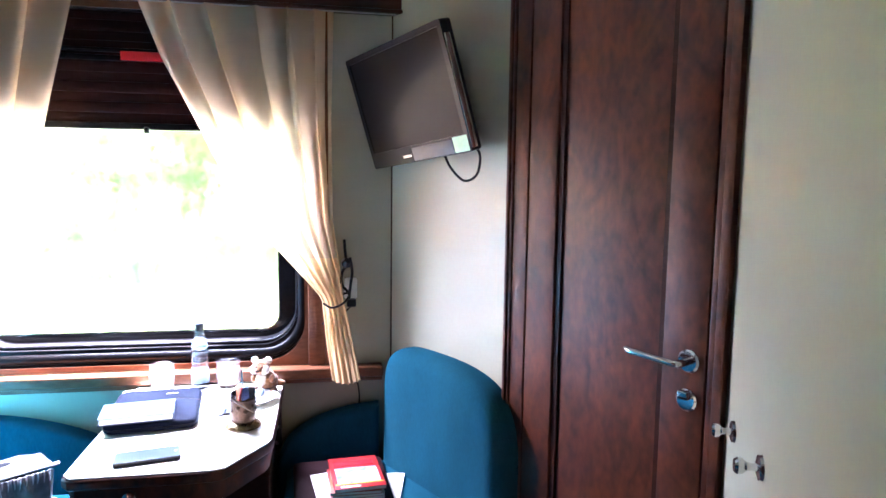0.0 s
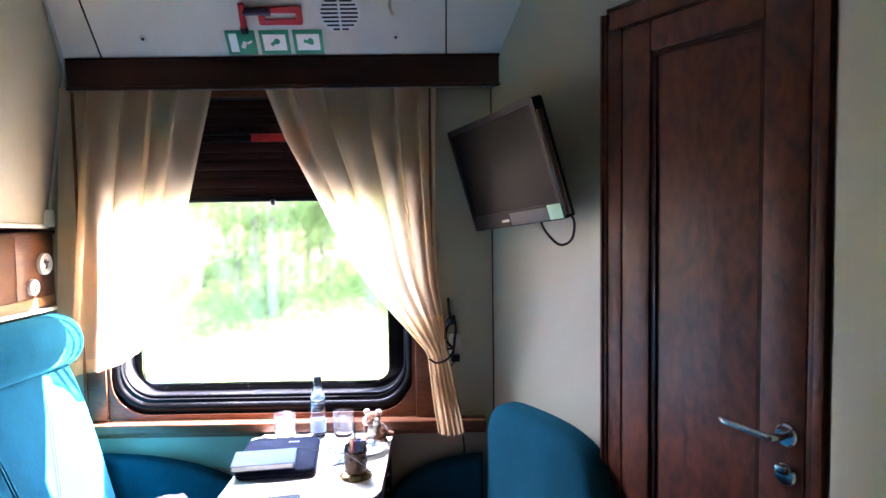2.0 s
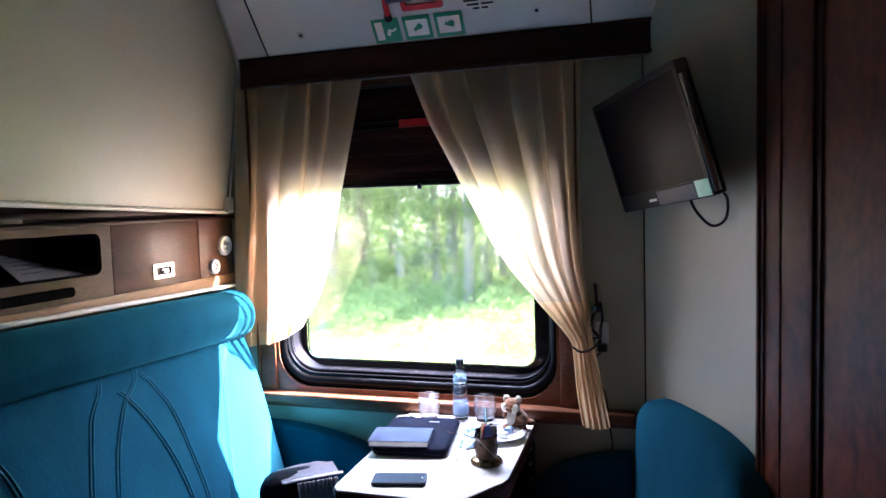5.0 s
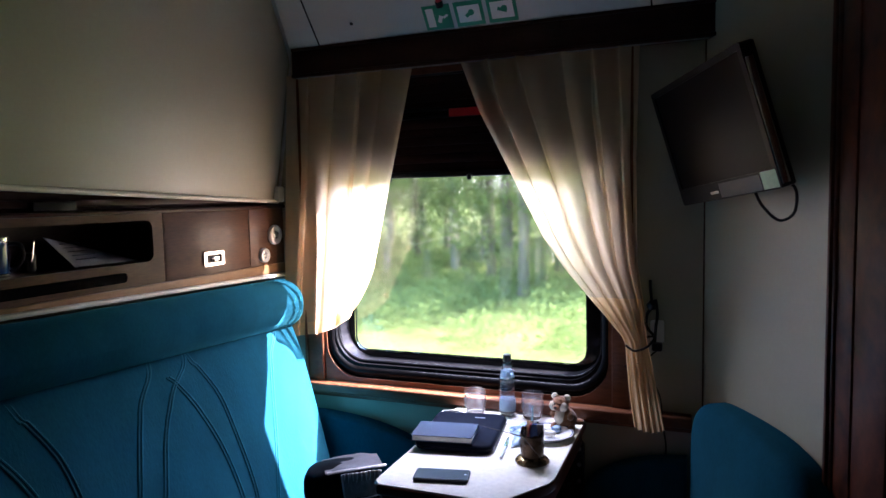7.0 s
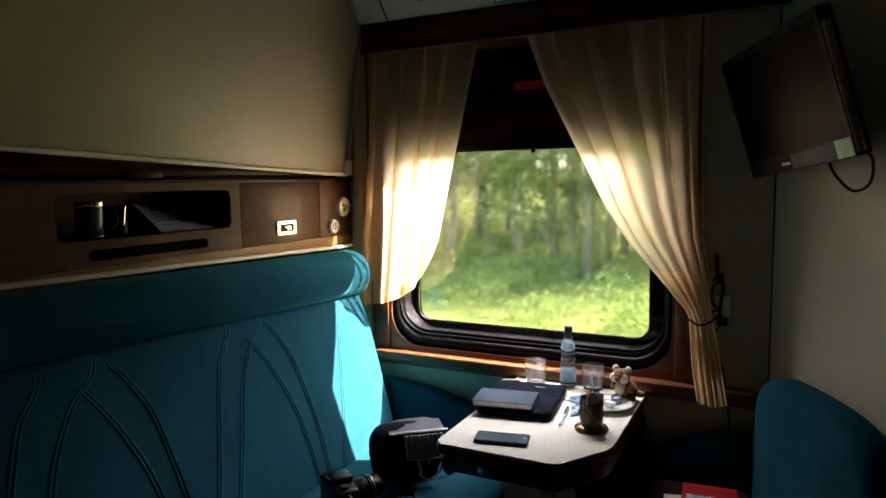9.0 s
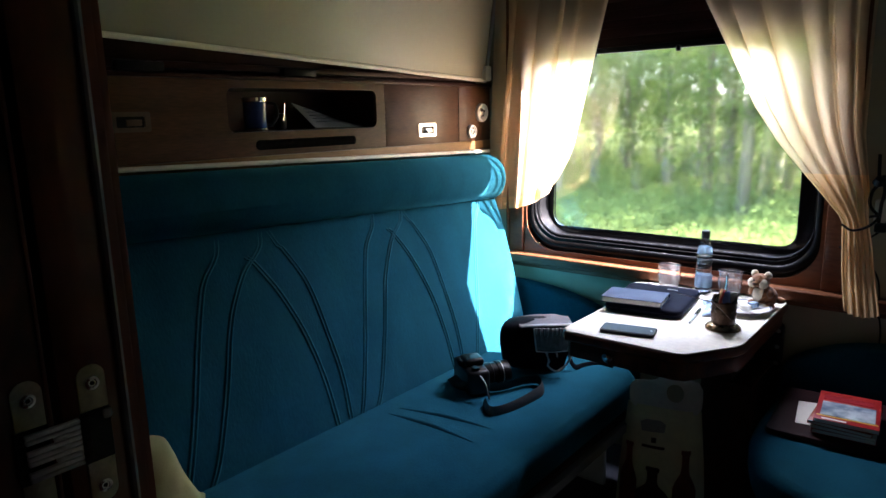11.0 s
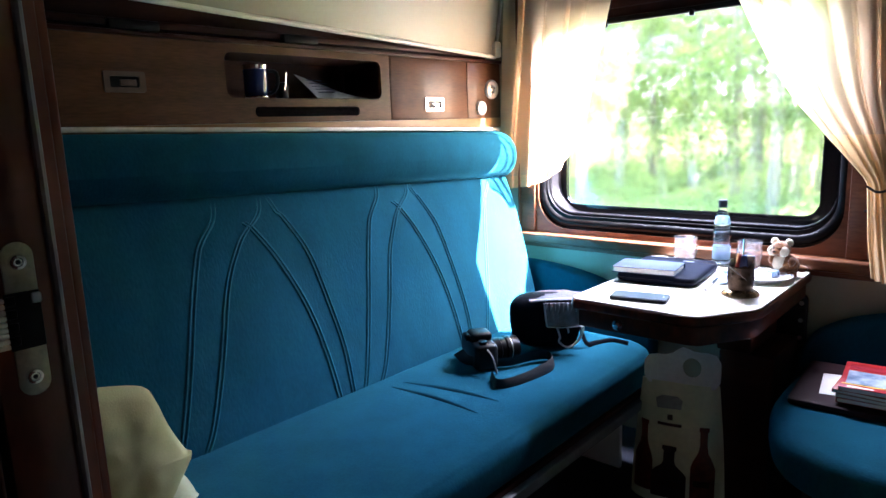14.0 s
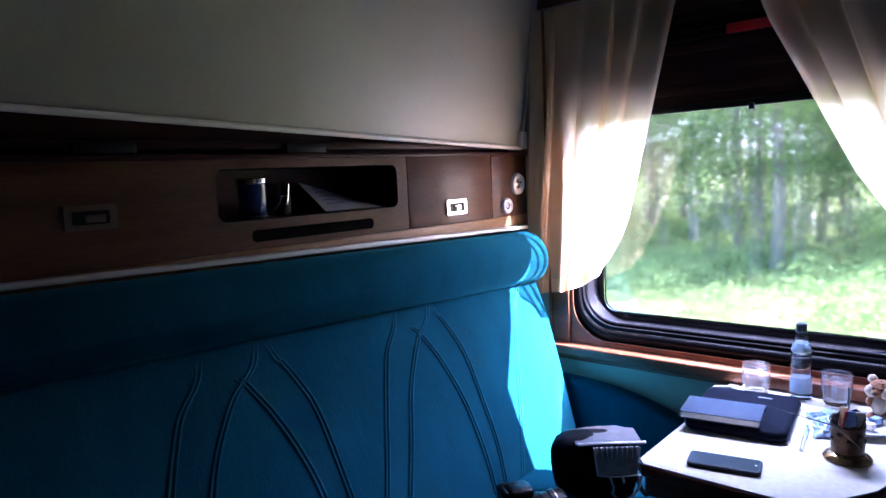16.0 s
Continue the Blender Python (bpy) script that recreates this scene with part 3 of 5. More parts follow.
for y in (-0.10, -0.62):
    part("catch", box((-0.03, y, -0.03), (0.0, y + 0.13, -0.004), 0.004), M_BLACK, berth)

# ---- sofa ----
SEAT = 0.445
sofa = thing("sofa", "teal upholstered train sofa with piped fan-shaped seams and rolled top", "sofa", Matrix.Translation((0.35, -1.05, 0.0)))
sinv = Matrix.Translation((-0.35, 1.05, 0.0))


def along_y(profile, y0, y1, bevel=0.02, seg=3):
    bm = extrude(profile, y1 - y0, bevel, seg, m=sinv @ axes((0, y1, 0), (1, 0, 0), (0, 0, 1), (0, -1, 0)))
    return bm


BX0, BZ0, BX1, BZ1 = 0.275, 0.40, 0.105, 1.015    # foot and head of the back's face
back = [(-0.008, 0.36), (BX0 + 0.005, 0.36), (BX0, BZ0), (0.235, 0.56), (0.190, 0.74), (0.145, 0.90), (BX1 + 0.006, 0.985), (0.088, 1.04), (0.06, 1.11), (-0.008, 1.11)]
bm = along_y(back, -2.1, -0.095, 0.018)
back_ob = part("backrest", bm, M_TEAL, sofa)
roll = [(-0.006, 1.0)]
for k in range(15):
    a = radians(-105 + k * 205 / 14)
    roll.append((0.055 + 0.098 * math.cos(a), 1.112 + 0.098 * math.sin(a)))
roll.append((-0.006, 1.20))
bm = along_y(roll, -2.1, -0.09, 0.016)
for v in bm.verts:
    v.co.z += (0.024 if v.co.z > 1.09 else 0.040) * (0.9 - v.co.y) - 0.006
roll_ob = part("top_roll", bm, M_TEAL, sofa, "rolled teal head bolster")


def back_x(z):
    return lerp([(0.36, BX0 + 0.005), (BZ0, BX0), (0.56, 0.235), (0.74, 0.190), (0.90, 0.145), (0.985, BX1 + 0.006), (1.05, 0.08)], z)


def seam(pts, side=1):
    """Piping on the back: (y, z) control points."""
    q = smooth_path([(0, y, z) for y, z in pts], 10)
    path = [(back_x(p.z) - 0.0004, p.y, p.z) for p in q]
    part("piping", tube(path, 0.0040, 8, m=sinv), M_TEAL_PIPE, back_ob)


FAN = ([(-0.833, 1.045), (-0.853, 1.0), (-0.915, 0.93), (-0.965, 0.80), (-1.012, 0.645), (-1.056, 0.515), (-1.095, 0.42)],
       [(-0.690, 1.045), (-0.712, 1.0), (-0.788, 0.938), (-0.857, 0.83), (-0.92, 0.65), (-0.98, 0.50), (-1.03, 0.42)],
       [(-0.785, 0.985), (-0.76, 0.957), (-0.70, 0.85), (-0.65, 0.72), (-0.62, 0.58), (-0.607, 0.43)],
       [(-0.688, 1.045), (-0.67, 1.0), (-0.655, 0.985), (-0.604, 0.876), (-0.576, 0.735), (-0.553, 0.58), (-0.556, 0.43)])
for n, dy in enumerate((0.615, 0.0, -0.605, -1.20)):
    for k, line in enumerate(FAN[:1] if n == 0 else FAN[:2] if n == 3 else FAN):
        for y0 in (-0.006, 0.006):
            seam([(y + dy + y0 + (0.026 if n == 2 and k > 1 else 0.0), z) for y, z in line])
# seat cushion with a rounded far corner
so = [(0.22, -2.1), (0.84, -2.1), (0.84, -0.40)]
for k in range(7):
    a = radians(k * 15)
    so.append((0.68 + 0.16 * math.cos(a), -0.34 + 0.16 * math.sin(a)))
so.append((0.22, -0.18))
bm = extrude(so, 0.115, 0.035, 4, m=sinv @ Matrix.Translation((0, 0, SEAT - 0.115)))
seat_ob = part("seat", bm, M_TEAL, sofa)
for a in (0.0, 0.05):
    pts = smooth_path([(0.33, -0.99 - a, SEAT - 0.0005), (0.50, -0.95 - a * 1.5, SEAT), (0.66, -0.93 - a * 2, SEAT - 0.0005)], 8)
    part("crease", tube(pts, lambda s: 0.009 * math.sin(math.pi * (0.06 + 0.88 * s)), 8, m=sinv, flat=0.4), M_TEAL, seat_ob)
part("front_rail", box((0.835, -2.1, 0.285), (0.858, -0.38, 0.318), 0.004, m=sinv), material("dull_rail_metal", (0.20, 0.20, 0.20), 0.55, metal=0.5, var=0.2, scale=12, fine=120, bump=0.05), sofa, "metal rail under the seat")
part("seat_pan", box((0.0, -2.1, 0.30), (0.834, -0.20, 0.33), 0.003, m=sinv), M_DARKWOOD, sofa)
part("base", box((0.0, -2.1, 0.0), (0.56, -0.20, 0.30), 0.003, m=sinv), M_DARKWOOD, sofa)
part("end_panel", box((0.56, -0.33, 0.0), (0.74, -0.31, 0.30), 0.003, m=sinv), M_WHITE, sofa, "pale end panel below the seat")


# ---- curved cushions against the window wall ----
def wall_cushion(label, pts, y0, y1):
    top = smooth_path([(x, 0, z) for x, z in pts], 8)
    outl = [(p.x, p.z) for p in top] + [(pts[-1][0], 0.30), (pts[0][0], 0.30)]
    bm = extrude(outl, y0 - y1, 0.022, 4, m=axes((0, y0, 0), (1, 0, 0), (0, 0, 1), (0, -1, 0)))
    return tagged(part("side_cushion", bm, M_TEAL), label, "cushion", group="curved side cushions")


wall_cushion("curved teal side cushion under the window beside the sofa", [(0.02, 0.655), (0.16, 0.66), (0.36, 0.645), (0.52, 0.61), (0.66, 0.555), (0.74, 0.50)], -0.004, -0.075)
wall_cushion("curved teal side cushion under the window beside the seat", [(1.225, 0.44), (1.27, 0.53), (1.36, 0.59), (1.47, 0.625), (1.585, 0.64)], -0.004, -0.075)

# ---- table ----
table = thing("folding_table", "wall-hung wooden table with chamfered corner and pale cloth top", "table", Matrix.Translation((1.02, -0.37, 0.0)))
tinv = Matrix.Translation((-1.02, 0.37, 0.0))


def table_outline(g=0.0):
    return [(0.775 + g, -0.05 - g), (0.775 + g, -0.72 + g), (0.795 + g, -0.745 + g), (1.12, -0.745 + g), (1.15, -0.735 + g), (1.245 - g, -0.59), (1.255 - g, -0.555), (1.255 - g, -0.05 - g)]


part("tabletop", extrude(table_outline(), 0.028, 0.008, 3, m=tinv @ Matrix.Translation((0, 0, 0.698))), M_MAHOG, table, "varnished wooden table top")
part("apron", extrude(table_outline(0.012), 0.052, 0.004, 2, m=tinv @ Matrix.Translation((0, 0, 0.648))), M_MAHOG, table)
part("table_lock", lathe([(0, 0.012), (0.008, 0.012), (0.015, 0.008), (0.017, 0.0)], 18, m=tinv @ axes((0.93, -0.733, 0.672), (1, 0, 0), (0, 0, 1), (0, -1, 0))), M_CHROME, table, "round chrome lock")
part("pedestal", box((1.06, -0.30, 0.0), (1.221, -0.02, 0.505), 0.006, m=tinv), M_DARKWOOD, table, "dark wooden support box")
part("bracket", box((1.052, -0.30, 0.505), (1.155, -0.02, 0.648), 0.006, m=tinv), M_DARKWOOD, table)
plate = part("wall_bracket", extrude(round_rect(0.115, 0.175, 0.022, 5, 1.185, 0.56), 0.024, 0.004, 2, m=tinv @ WALL_M(-0.003)), M_BLACK, table, "black steel bracket plate")
for z in (0.500, 0.560, 0.618):
    part("bolt", lathe([(0, 0.005), (0.006, 0.004), (0.008, 0)], 12, m=tinv @ WALL_M(-0.027) @ Matrix.Translation((1.226, z, 0))), M_STEEL, plate)
cloth = part("tablecloth", extrude(table_outline(0.004), 0.004, 0.0015, 2, m=Matrix.Translation((0, 0, 0.7265))), M_CLOTH)
tagged(cloth, "cream woven cloth lying on the table", "tablecloth")

# ---- seat by the washroom wall ----
def padded(outline, depth, r, n=8, m=None):
    """An upholstered board: the outline raised by depth, its front edge rounded off with radius r."""
    own = bmesh.new()
    k = len(outline)
    pts = [Vector((x, y)) for x, y in outline]
    turn = 1 if sum(a.x * b.y - b.x * a.y for a, b in zip(pts, pts[1:] + pts[:1])) > 0 else -1
    inward = []
    for i_ in range(k):
        d = pts[(i_ + 1) % k] - pts[i_ - 1]
        inward.append(Vector((-d.y, d.x)).normalized() * turn)
    levels = [(0.0, 0.0)] + [(r * (1 - math.cos(a)), depth - r + r * math.sin(a)) for a in (math.pi / 2 * q / n for q in range(n + 1))]
    rows = [[own.verts.new((p.x + w.x * inset, p.y + w.y * inset, h)) for p, w in zip(pts, inward)] for inset, h in levels]
    for ra, rb in zip(rows, rows[1:]):
        for i_ in range(k):
            own.faces.new([ra[i_], ra[(i_ + 1) % k], rb[(i_ + 1) % k], rb[i_]])
    own.faces.new(rows[-1])
    own.faces.new(rows[0][::-1])
    bmesh.ops.recalc_face_normals(own, faces=own.faces[:])
    if m is not None:
        bmesh.ops.transform(own, matrix=m, verts=own.verts[:])
    return own


chair = thing("corner_seat", "teal upholstered corner seat fixed beside the table", "seat", Matrix.Translation((1.5, -0.4, 0.0)))
cinv = Matrix.Translation((-1.5, 0.4, 0.0))
back_line = [(0.06, 0.40, 0), (0.06, 0.60, 0), (0.062, 0.74, 0), (0.075, 0.81, 0), (0.105, 0.856, 0), (0.16, 0.878, 0), (0.28, 0.884, 0), (0.40, 0.882, 0), (0.49, 0.872, 0), (0.575, 0.845, 0), (0.632, 0.79, 0), (0.662, 0.71, 0), (0.668, 0.60, 0), (0.668, 0.40, 0)]
bm = padded([(p.x, p.y) for p in smooth_path(back_line, 4)], 0.092, 0.058, m=cinv @ RW @ Matrix.Translation((0.004, -0.012, 0.004)))
part("backrest", bm, M_TEAL, chair, "rounded teal backrest")
so = [(1.62, -0.08), (1.30, -0.08), (1.265, -0.20), (1.262, -0.42), (1.285, -0.56), (1.35, -0.70), (1.46, -0.77), (1.60, -0.79), (1.80, -0.77), (1.90, -0.66), (1.86, -0.55)]
so = [(p.x, p.y) for p in smooth_path([(x, y, 0) for x, y in so], 5)]
part("seat", extrude(so, 0.12, 0.04, 4, m=cinv @ Matrix.Translation((0, 0, 0.33))), M_TEAL, chair)
part("base", extrude([(1.36, -0.09), (1.36, -0.50), (1.50, -0.66), (1.78, -0.62), (1.62, -0.09)], 0.33, 0.004, 2, m=cinv), M_DARKWOOD, chair)

# ---- washroom door ----
door = thing("door_1", "closed mahogany washroom door with panel and chrome handle", "door", axes(RC + RU * 0.93, RU, RN * -1, (0, 0, 1)), kind="structure")
DM = Matrix.Translation((-0.93, 0, 0)) @ axes((0, 0, 0), (1, 0, 0), (0, 0, 1), (0, -1, 0))
part("leaf", box((0.682, 0.01, -0.045), (1.228, 2.045, -0.004), 0.003, m=DM), M_MAHOG, door)
for a, b, z0, z1 in ((0.682, 0.785, 0.01, 2.045), (1.118, 1.228, 0.01, 2.045), (0.785, 1.118, 1.965, 2.045), (0.785, 1.118, 0.01, 0.16)):
    part("stile" if z1 - z0 > 1 else "rail", box((a + 0.001, z0, -0.004), (b - 0.001, z1, 0.010), 0.004, m=DM), M_MAHOG, door)
bm = ring(round_rect(0.333, 1.805, 0.002, 2, 0.9515, 1.0625), round_rect(0.305, 1.777, 0.002, 2, 0.9515, 1.0625), 0.006, bevel=0.004, m=DM @ Matrix.Translation((0, 0, -0.004)))
part("panel_moulding", bm, M_DARKWOOD, door)
for a, b in ((0.606, 0.617), (0.617, 0.627), (0.627, 0.681)):
    part("frame_post", box((a, 0, -0.05), (b - 0.001, 2.10 if a < 0.62 else 2.07, 0.022 if a < 0.61 else 0.016 if a < 0.62 else 0.011), 0.003, m=DM), M_MAHOG, door)
part("frame_post", box((1.231, 0, -0.05), (1.248, 2.07, 0.012), 0.003, m=DM), M_MAHOG, door)
part("frame_post", box((1.249, 0, -0.05), (1.272, 2.10, 0.022), 0.003, m=DM), M_MAHOG, door)
part("frame_head", box((0.641, 2.05, -0.05), (1.230, 2.10, 0.020), 0.004, m=DM), M_MAHOG, door)
hd = part("door_handle", lathe([(0, 0.010), (0.022, 0.010), (0.026, 0.006), (0.026, 0.0)], 28, m=DM @ Matrix.Translation((1.188, 1.050, 0.010))), M_CHROME, door, "chrome lever handle on a round rose")
lev = smooth_path([(1.188, 1.050, 0.015), (1.188, 1.050, 0.045), (1.180, 1.050, 0.058), (1.16, 1.051, 0.060), (1.10, 1.054, 0.060), (1.065, 1.055, 0.058), (1.052, 1.056, 0.052)], 6)
part("lever", tube(lev, 0.0085, 12, m=DM), M_CHROME, hd)
lk = part("lock_rose", lathe([(0, 0.011), (0.021, 0.010), (0.0255, 0.006), (0.0255, 0.0)], 28, m=DM @ Matrix.Translation((1.188, 0.962, 0.010))), M_CHROME, door, "round chrome lock rose with thumb turn")
part("thumb_turn", box((1.173, 0.966, 0.020), (1.203, 0.986, 0.036), 0.005, m=DM), M_CHROME, lk)

# ---- television ----
# screen corners, from the window side: top, door side top, door side bottom
T_TL, T_TR, T_BR, T_BL = Vector((1.475, -0.072, 1.831)), Vector((1.71, -0.525, 1.879)), Vector((1.81, -0.51, 1.523)), Vector((1.572, -0.038, 1.472))
tc = (T_TL + T_TR + T_BR + T_BL) / 4
tex = ((T_TR - T_TL) + (T_BR - T_BL)).normalized()
tey = ((T_TL - T_BL) + (T_TR - T_BR))
tey = (tey - tex * tey.dot(tex)).normalized()
tez = tex.cross(tey)
TW, TH = ((T_TR - T_TL).length + (T_BR - T_BL).length) / 2, ((T_TL - T_BL).length + (T_TR - T_BR).length) / 2
tv = thing("television", "small black flat television tilted on a wall bracket", "television", axes(tc, tex, tey, tez))
part("housing", extrude(round_rect(TW, TH, 0.008), 0.036, 0.006, 2, m=Matrix.Translation((0, 0, -0.036))), M_BLACK, tv)
part("bezel", ring(round_rect(TW, TH, 0.008), round_rect(TW - 0.036, TH - 0.07, 0.003, cy=0.017), 0.006, bevel=0.002), M_BLACK, tv, "glossy black bezel")
part("screen", extrude(round_rect(TW - 0.034, TH - 0.068, 0.003, cy=0.017), 0.002), M_SCREEN, tv, "dark matt screen")
part("side_trim", box((TW / 2 - 0.004, -TH / 2 + 0.01, -0.02), (TW / 2 + 0.003, TH / 2 - 0.04, 0.003), 0.002), M_CHROME, tv, "silver strip along the side")
part("bracket_arm", box((-0.04, -0.04, -0.13), (0.04, 0.04, -0.036), 0.004), M_BLACK, tv)

# ---- entrance: jamb, open door, concealed hinge ----
jamb = thing("door_2_frame", "dark mahogany entrance jamb with a grey sealing strip", "door frame", Matrix.Translation((1.04, -2.176, 0)), kind="structure")
part("jamb_post", box((-0.04, -0.035, 0), (0.016, 0.040, 2.1), 0.003), M_JAMB, jamb)
part("jamb_moulding", box((-0.05, 0.038, 0), (0.006, 0.052, 2.1), 0.004), M_JAMB, jamb)
part("sealing_strip", tube([(0.018, 0.024, 0.0), (0.018, 0.024, 1.0), (0.018, 0.024, 2.1)], 0.0045, 8), material("grey_seal", (0.24, 0.23, 0.23), 0.5, var=0.1, scale=20, fine=90), jamb, "grey sealing strip")
# hinge metals, made paler in place of the light from the corridor
M_PLATE = material("worn_olive_steel", (0.55, 0.53, 0.40), 0.40, metal=0.2, var=0.25, scale=30, fine=160, bump=0.1)
M_LINK = material("milled_silver", (0.88, 0.88, 0.85), 0.36, metal=0.0, var=0.12, scale=30, fine=200, bump=0.05)


def hinge_plate(owner, y, x):
    pm = axes((x, y, 1.065), (0, 1, 0), (0, 0, 1), (1, 0, 0))
    hp = part("hinge_plate", extrude(round_rect(0.027, 0.147, 0.0132, 8), 0.0025, 0.0008, 2, m=pm), M_PLATE, owner, "worn steel plate of a concealed hinge")
    part("hinge_pocket", box((-0.0155, -0.027, 0.002), (0.0138, 0.027, 0.0034), 0.0005, 1, m=pm), M_BLACK, hp, "dark hinge pocket")
    for z in (0.055, -0.055):
        bolt = part("bolt", lathe([(0, 0.0040), (0.0036, 0.0040), (0.0044, 0.0052), (0.0068, 0.0048), (0.0076, 0.0028), (0.0080, 0.002)], 18, m=pm @ Matrix.Translation((0, z, 0))), M_CHROME, hp)
        part("bolt_socket", lathe([(0, 0.0042), (0.0024, 0.0042)], 6, m=pm @ Matrix.Translation((0, z, 0))), M_BLACK, bolt)
    return hp


hp1 = hinge_plate(jamb, -0.006, 0.0165)
part("link_end", box((0.0195, 0.0, 1.080), (0.0225, 0.0085, 1.090), 0.002), M_WHITE, hp1, "white end of the hinge link")
entry = thing("door_2", "mahogany compartment door standing open into the corridor", "door", Matrix.Translation((1.04, -2.216, 0)), kind="structure")
part("leaf", box((-0.03, -0.70, 0.01), (0.012, -0.002, 2.05), 0.003), M_MAHOG, entry)
part("edge_bead", box((0.012, -0.0065, 0.01), (0.015, -0.0025, 2.05), 0.001), M_JAMB, entry)
hp2 = hinge_plate(entry, -0.022, 0.0125)
for k in range(9):
    z = 1.041 + k * 0.0054
    a, b = (-0.030, 0.018) if k not in (2, 6) else (-0.006, 0.018)
    part("hinge_link", box((0.016, a, z), (0.0225, b, z + 0.0043), 0.001), M_LINK, hp2)
for k in range(4):
    part("link_arm", box((0.019, 0.019, 1.043 + k * 0.0125), (0.0215, 0.027, 1.052 + k * 0.0125), 0.001), M_BLACK, hp2)

# ---- coat knobs ----
knob = thing("coat_knob", "small polished metal coat knob on a round plate", "coat knob", HW @ Matrix.Translation((0.085, 0.945, 0)), group="coat knobs")
part("plate", lathe([(0, 0.007), (0.014, 0.007), (0.021, 0.005), (0.0225, 0.0)], 24), M_CHROME, knob)
part("stem", lathe([(0.007, 0.006), (0.006, 0.016), (0.008, 0.026)], 16), M_CHROME, knob)
part("head", lathe([(0.008, 0.024), (0.013, 0.030), (0.0145, 0.038), (0.011, 0.043), (0, 0.045)], 20), M_CHROME, knob)
copy_thing(knob, HW @ Matrix.Translation((0.32, 0.972, 0)))

# ---- ceiling slope fittings ----
SL = axes((0, -0.045, 2.105), (1, 0, 0), (0, -0.645, 0.765), (0, -0.765, -0.645))
for x in (0.236, 1.468):
    tagged(part("trim", box((x - 0.003, 0.0, -0.002), (x + 0.003, 0.33, 0.0025), 0.0005, m=SL), M_BLACK), "dark joint between two ceiling panels", "trim", kind="structure")
M_GREEN = material("green_sign", (0.01, 0.26, 0.14), 0.45, var=0.06, scale=12, fine=80, bump=0.01)
for i, x in enumerate((0.746, 0.864, 0.982)):
    sg = thing("safety_sign", ("green safety sign with a door symbol", "green safety sign with a tool symbol", "green safety sign with a window symbol")[i], "sign", SL @ Matrix.Translation((x, 0.062, 0)), group="green safety signs")
    part("sign_plate", box((-0.052, -0.045, 0.0005), (0.052, 0.045, 0.003), 0.001), M_GREEN, sg)
    if i == 0:
        part("symbol", box((-0.040, -0.034, 0.003), (-0.012, 0.034, 0.0036)), M_WHITE, sg)
        part("symbol", box((0.004, -0.016, 0.003), (0.018, 0.010, 0.0036), m=pose(0, 0, 0, 0, 0, -25)), M_WHITE, sg)
        part("symbol", box((0.016, -0.018, 0.003), (0.036, -0.010, 0.0036), m=pose(0, 0, 0, 0, 0, 30)), M_WHITE, sg)
    else:
        pl = part("symbol", box((-0.040, -0.030, 0.003), (0.040, 0.030, 0.0036)), M_WHITE, sg)
        part("symbol_mark", box((-0.016, -0.006, 0.0036), (0.018, 0.006, 0.0042), m=pose(0, 0, 0, 0, 0, 35 if i == 1 else -20)), M_GREEN, pl)
        part("symbol_mark", lathe([(0, 0.0042), (0.011, 0.0042), (0.011, 0.0036)], 14, m=Matrix.Translation((0.008, 0.004, 0))), M_GREEN, pl)
ham = thing("emergency_hammer", "red emergency hammer in its wall holder", "hammer", SL @ Matrix.Translation((0.87, 0.16, 0)))
part("holder", ring(round_rect(0.15, 0.062, 0.008, 5, 0.03, 0), round_rect(0.11, 0.022, 0.004, 5, 0.03, 0), 0.012, bevel=0.002), M_RED, ham)
part("holder_plate", box((-0.03, -0.012, 0.0005), (0.086, 0.012, 0.003), 0.001), M_WHITE, ham)
part("hammer_head", tube([(-0.098, -0.036, 0.02), (-0.096, 0.0, 0.02), (-0.092, 0.05, 0.02)], 0.011, 12), M_RED, ham)
part("hammer_tip", lathe([(0, 0), (0.012, 0.002), (0.0135, 0.006), (0.0135, 0.024)], 14, m=pose(-0.0985, -0.056, 0.02, -90)), M_BLACK, ham)
part("hammer_grip", tube([(-0.09, 0.02, 0.02), (-0.05, 0.022, 0.02), (0.0, 0.02, 0.018)], 0.013, 10), material("navy_grip", (0.02, 0.012, 0.045), 0.5, var=0.2, scale=20, fine=90), ham, "dark grip of the hammer")
gr = thing("loudspeaker_grille", "round slotted loudspeaker grille in the ceiling panel", "grille", SL @ Matrix.Translation((1.102, 0.165, 0)))
part("grille_plate", lathe([(0, 0.001), (0.070, 0.001), (0.072, 0.0)], 32), M_CEIL, gr)
for k in range(-4, 5):
    h = math.sqrt(max(0.0, 0.064 ** 2 - (k * 0.0145) ** 2))
    for a, b in ((-h, -0.004), (0.004, h)):
        part("slot", box((a, k * 0.0145 - 0.0035, 0.001), (b, k * 0.0145 + 0.0035, 0.0018), 0.0003), M_BLACK, gr)
sc = thing("panel_screw", "dark round screw cap in the ceiling panel", "screw", SL @ Matrix.Translation((0.405, 0.080, 0)), group="ceiling screws")
part("cap", lathe([(0, 0.003), (0.011, 0.003), (0.014, 0.0)], 18), M_STEEL, sc)
part("recess", lathe([(0, 0.0036), (0.007, 0.0036), (0.007, 0.003)], 6), M_BLACK, sc)
copy_thing(sc, SL @ Matrix.Translation((1.291, 0.076, 0)))
hk = part("ceiling_hook", tube(smooth_path([(0, 0, 0), (0, -0.01, 0.02), (0.008, -0.03, 0.026), (0.012, -0.035, 0.012)], 6), 0.005, 8, m=SL @ Matrix.Translation((1.278, 0.20, 0))), M_IVORY)
tagged(hk, "small cream plastic hook on the ceiling panel", "hook")

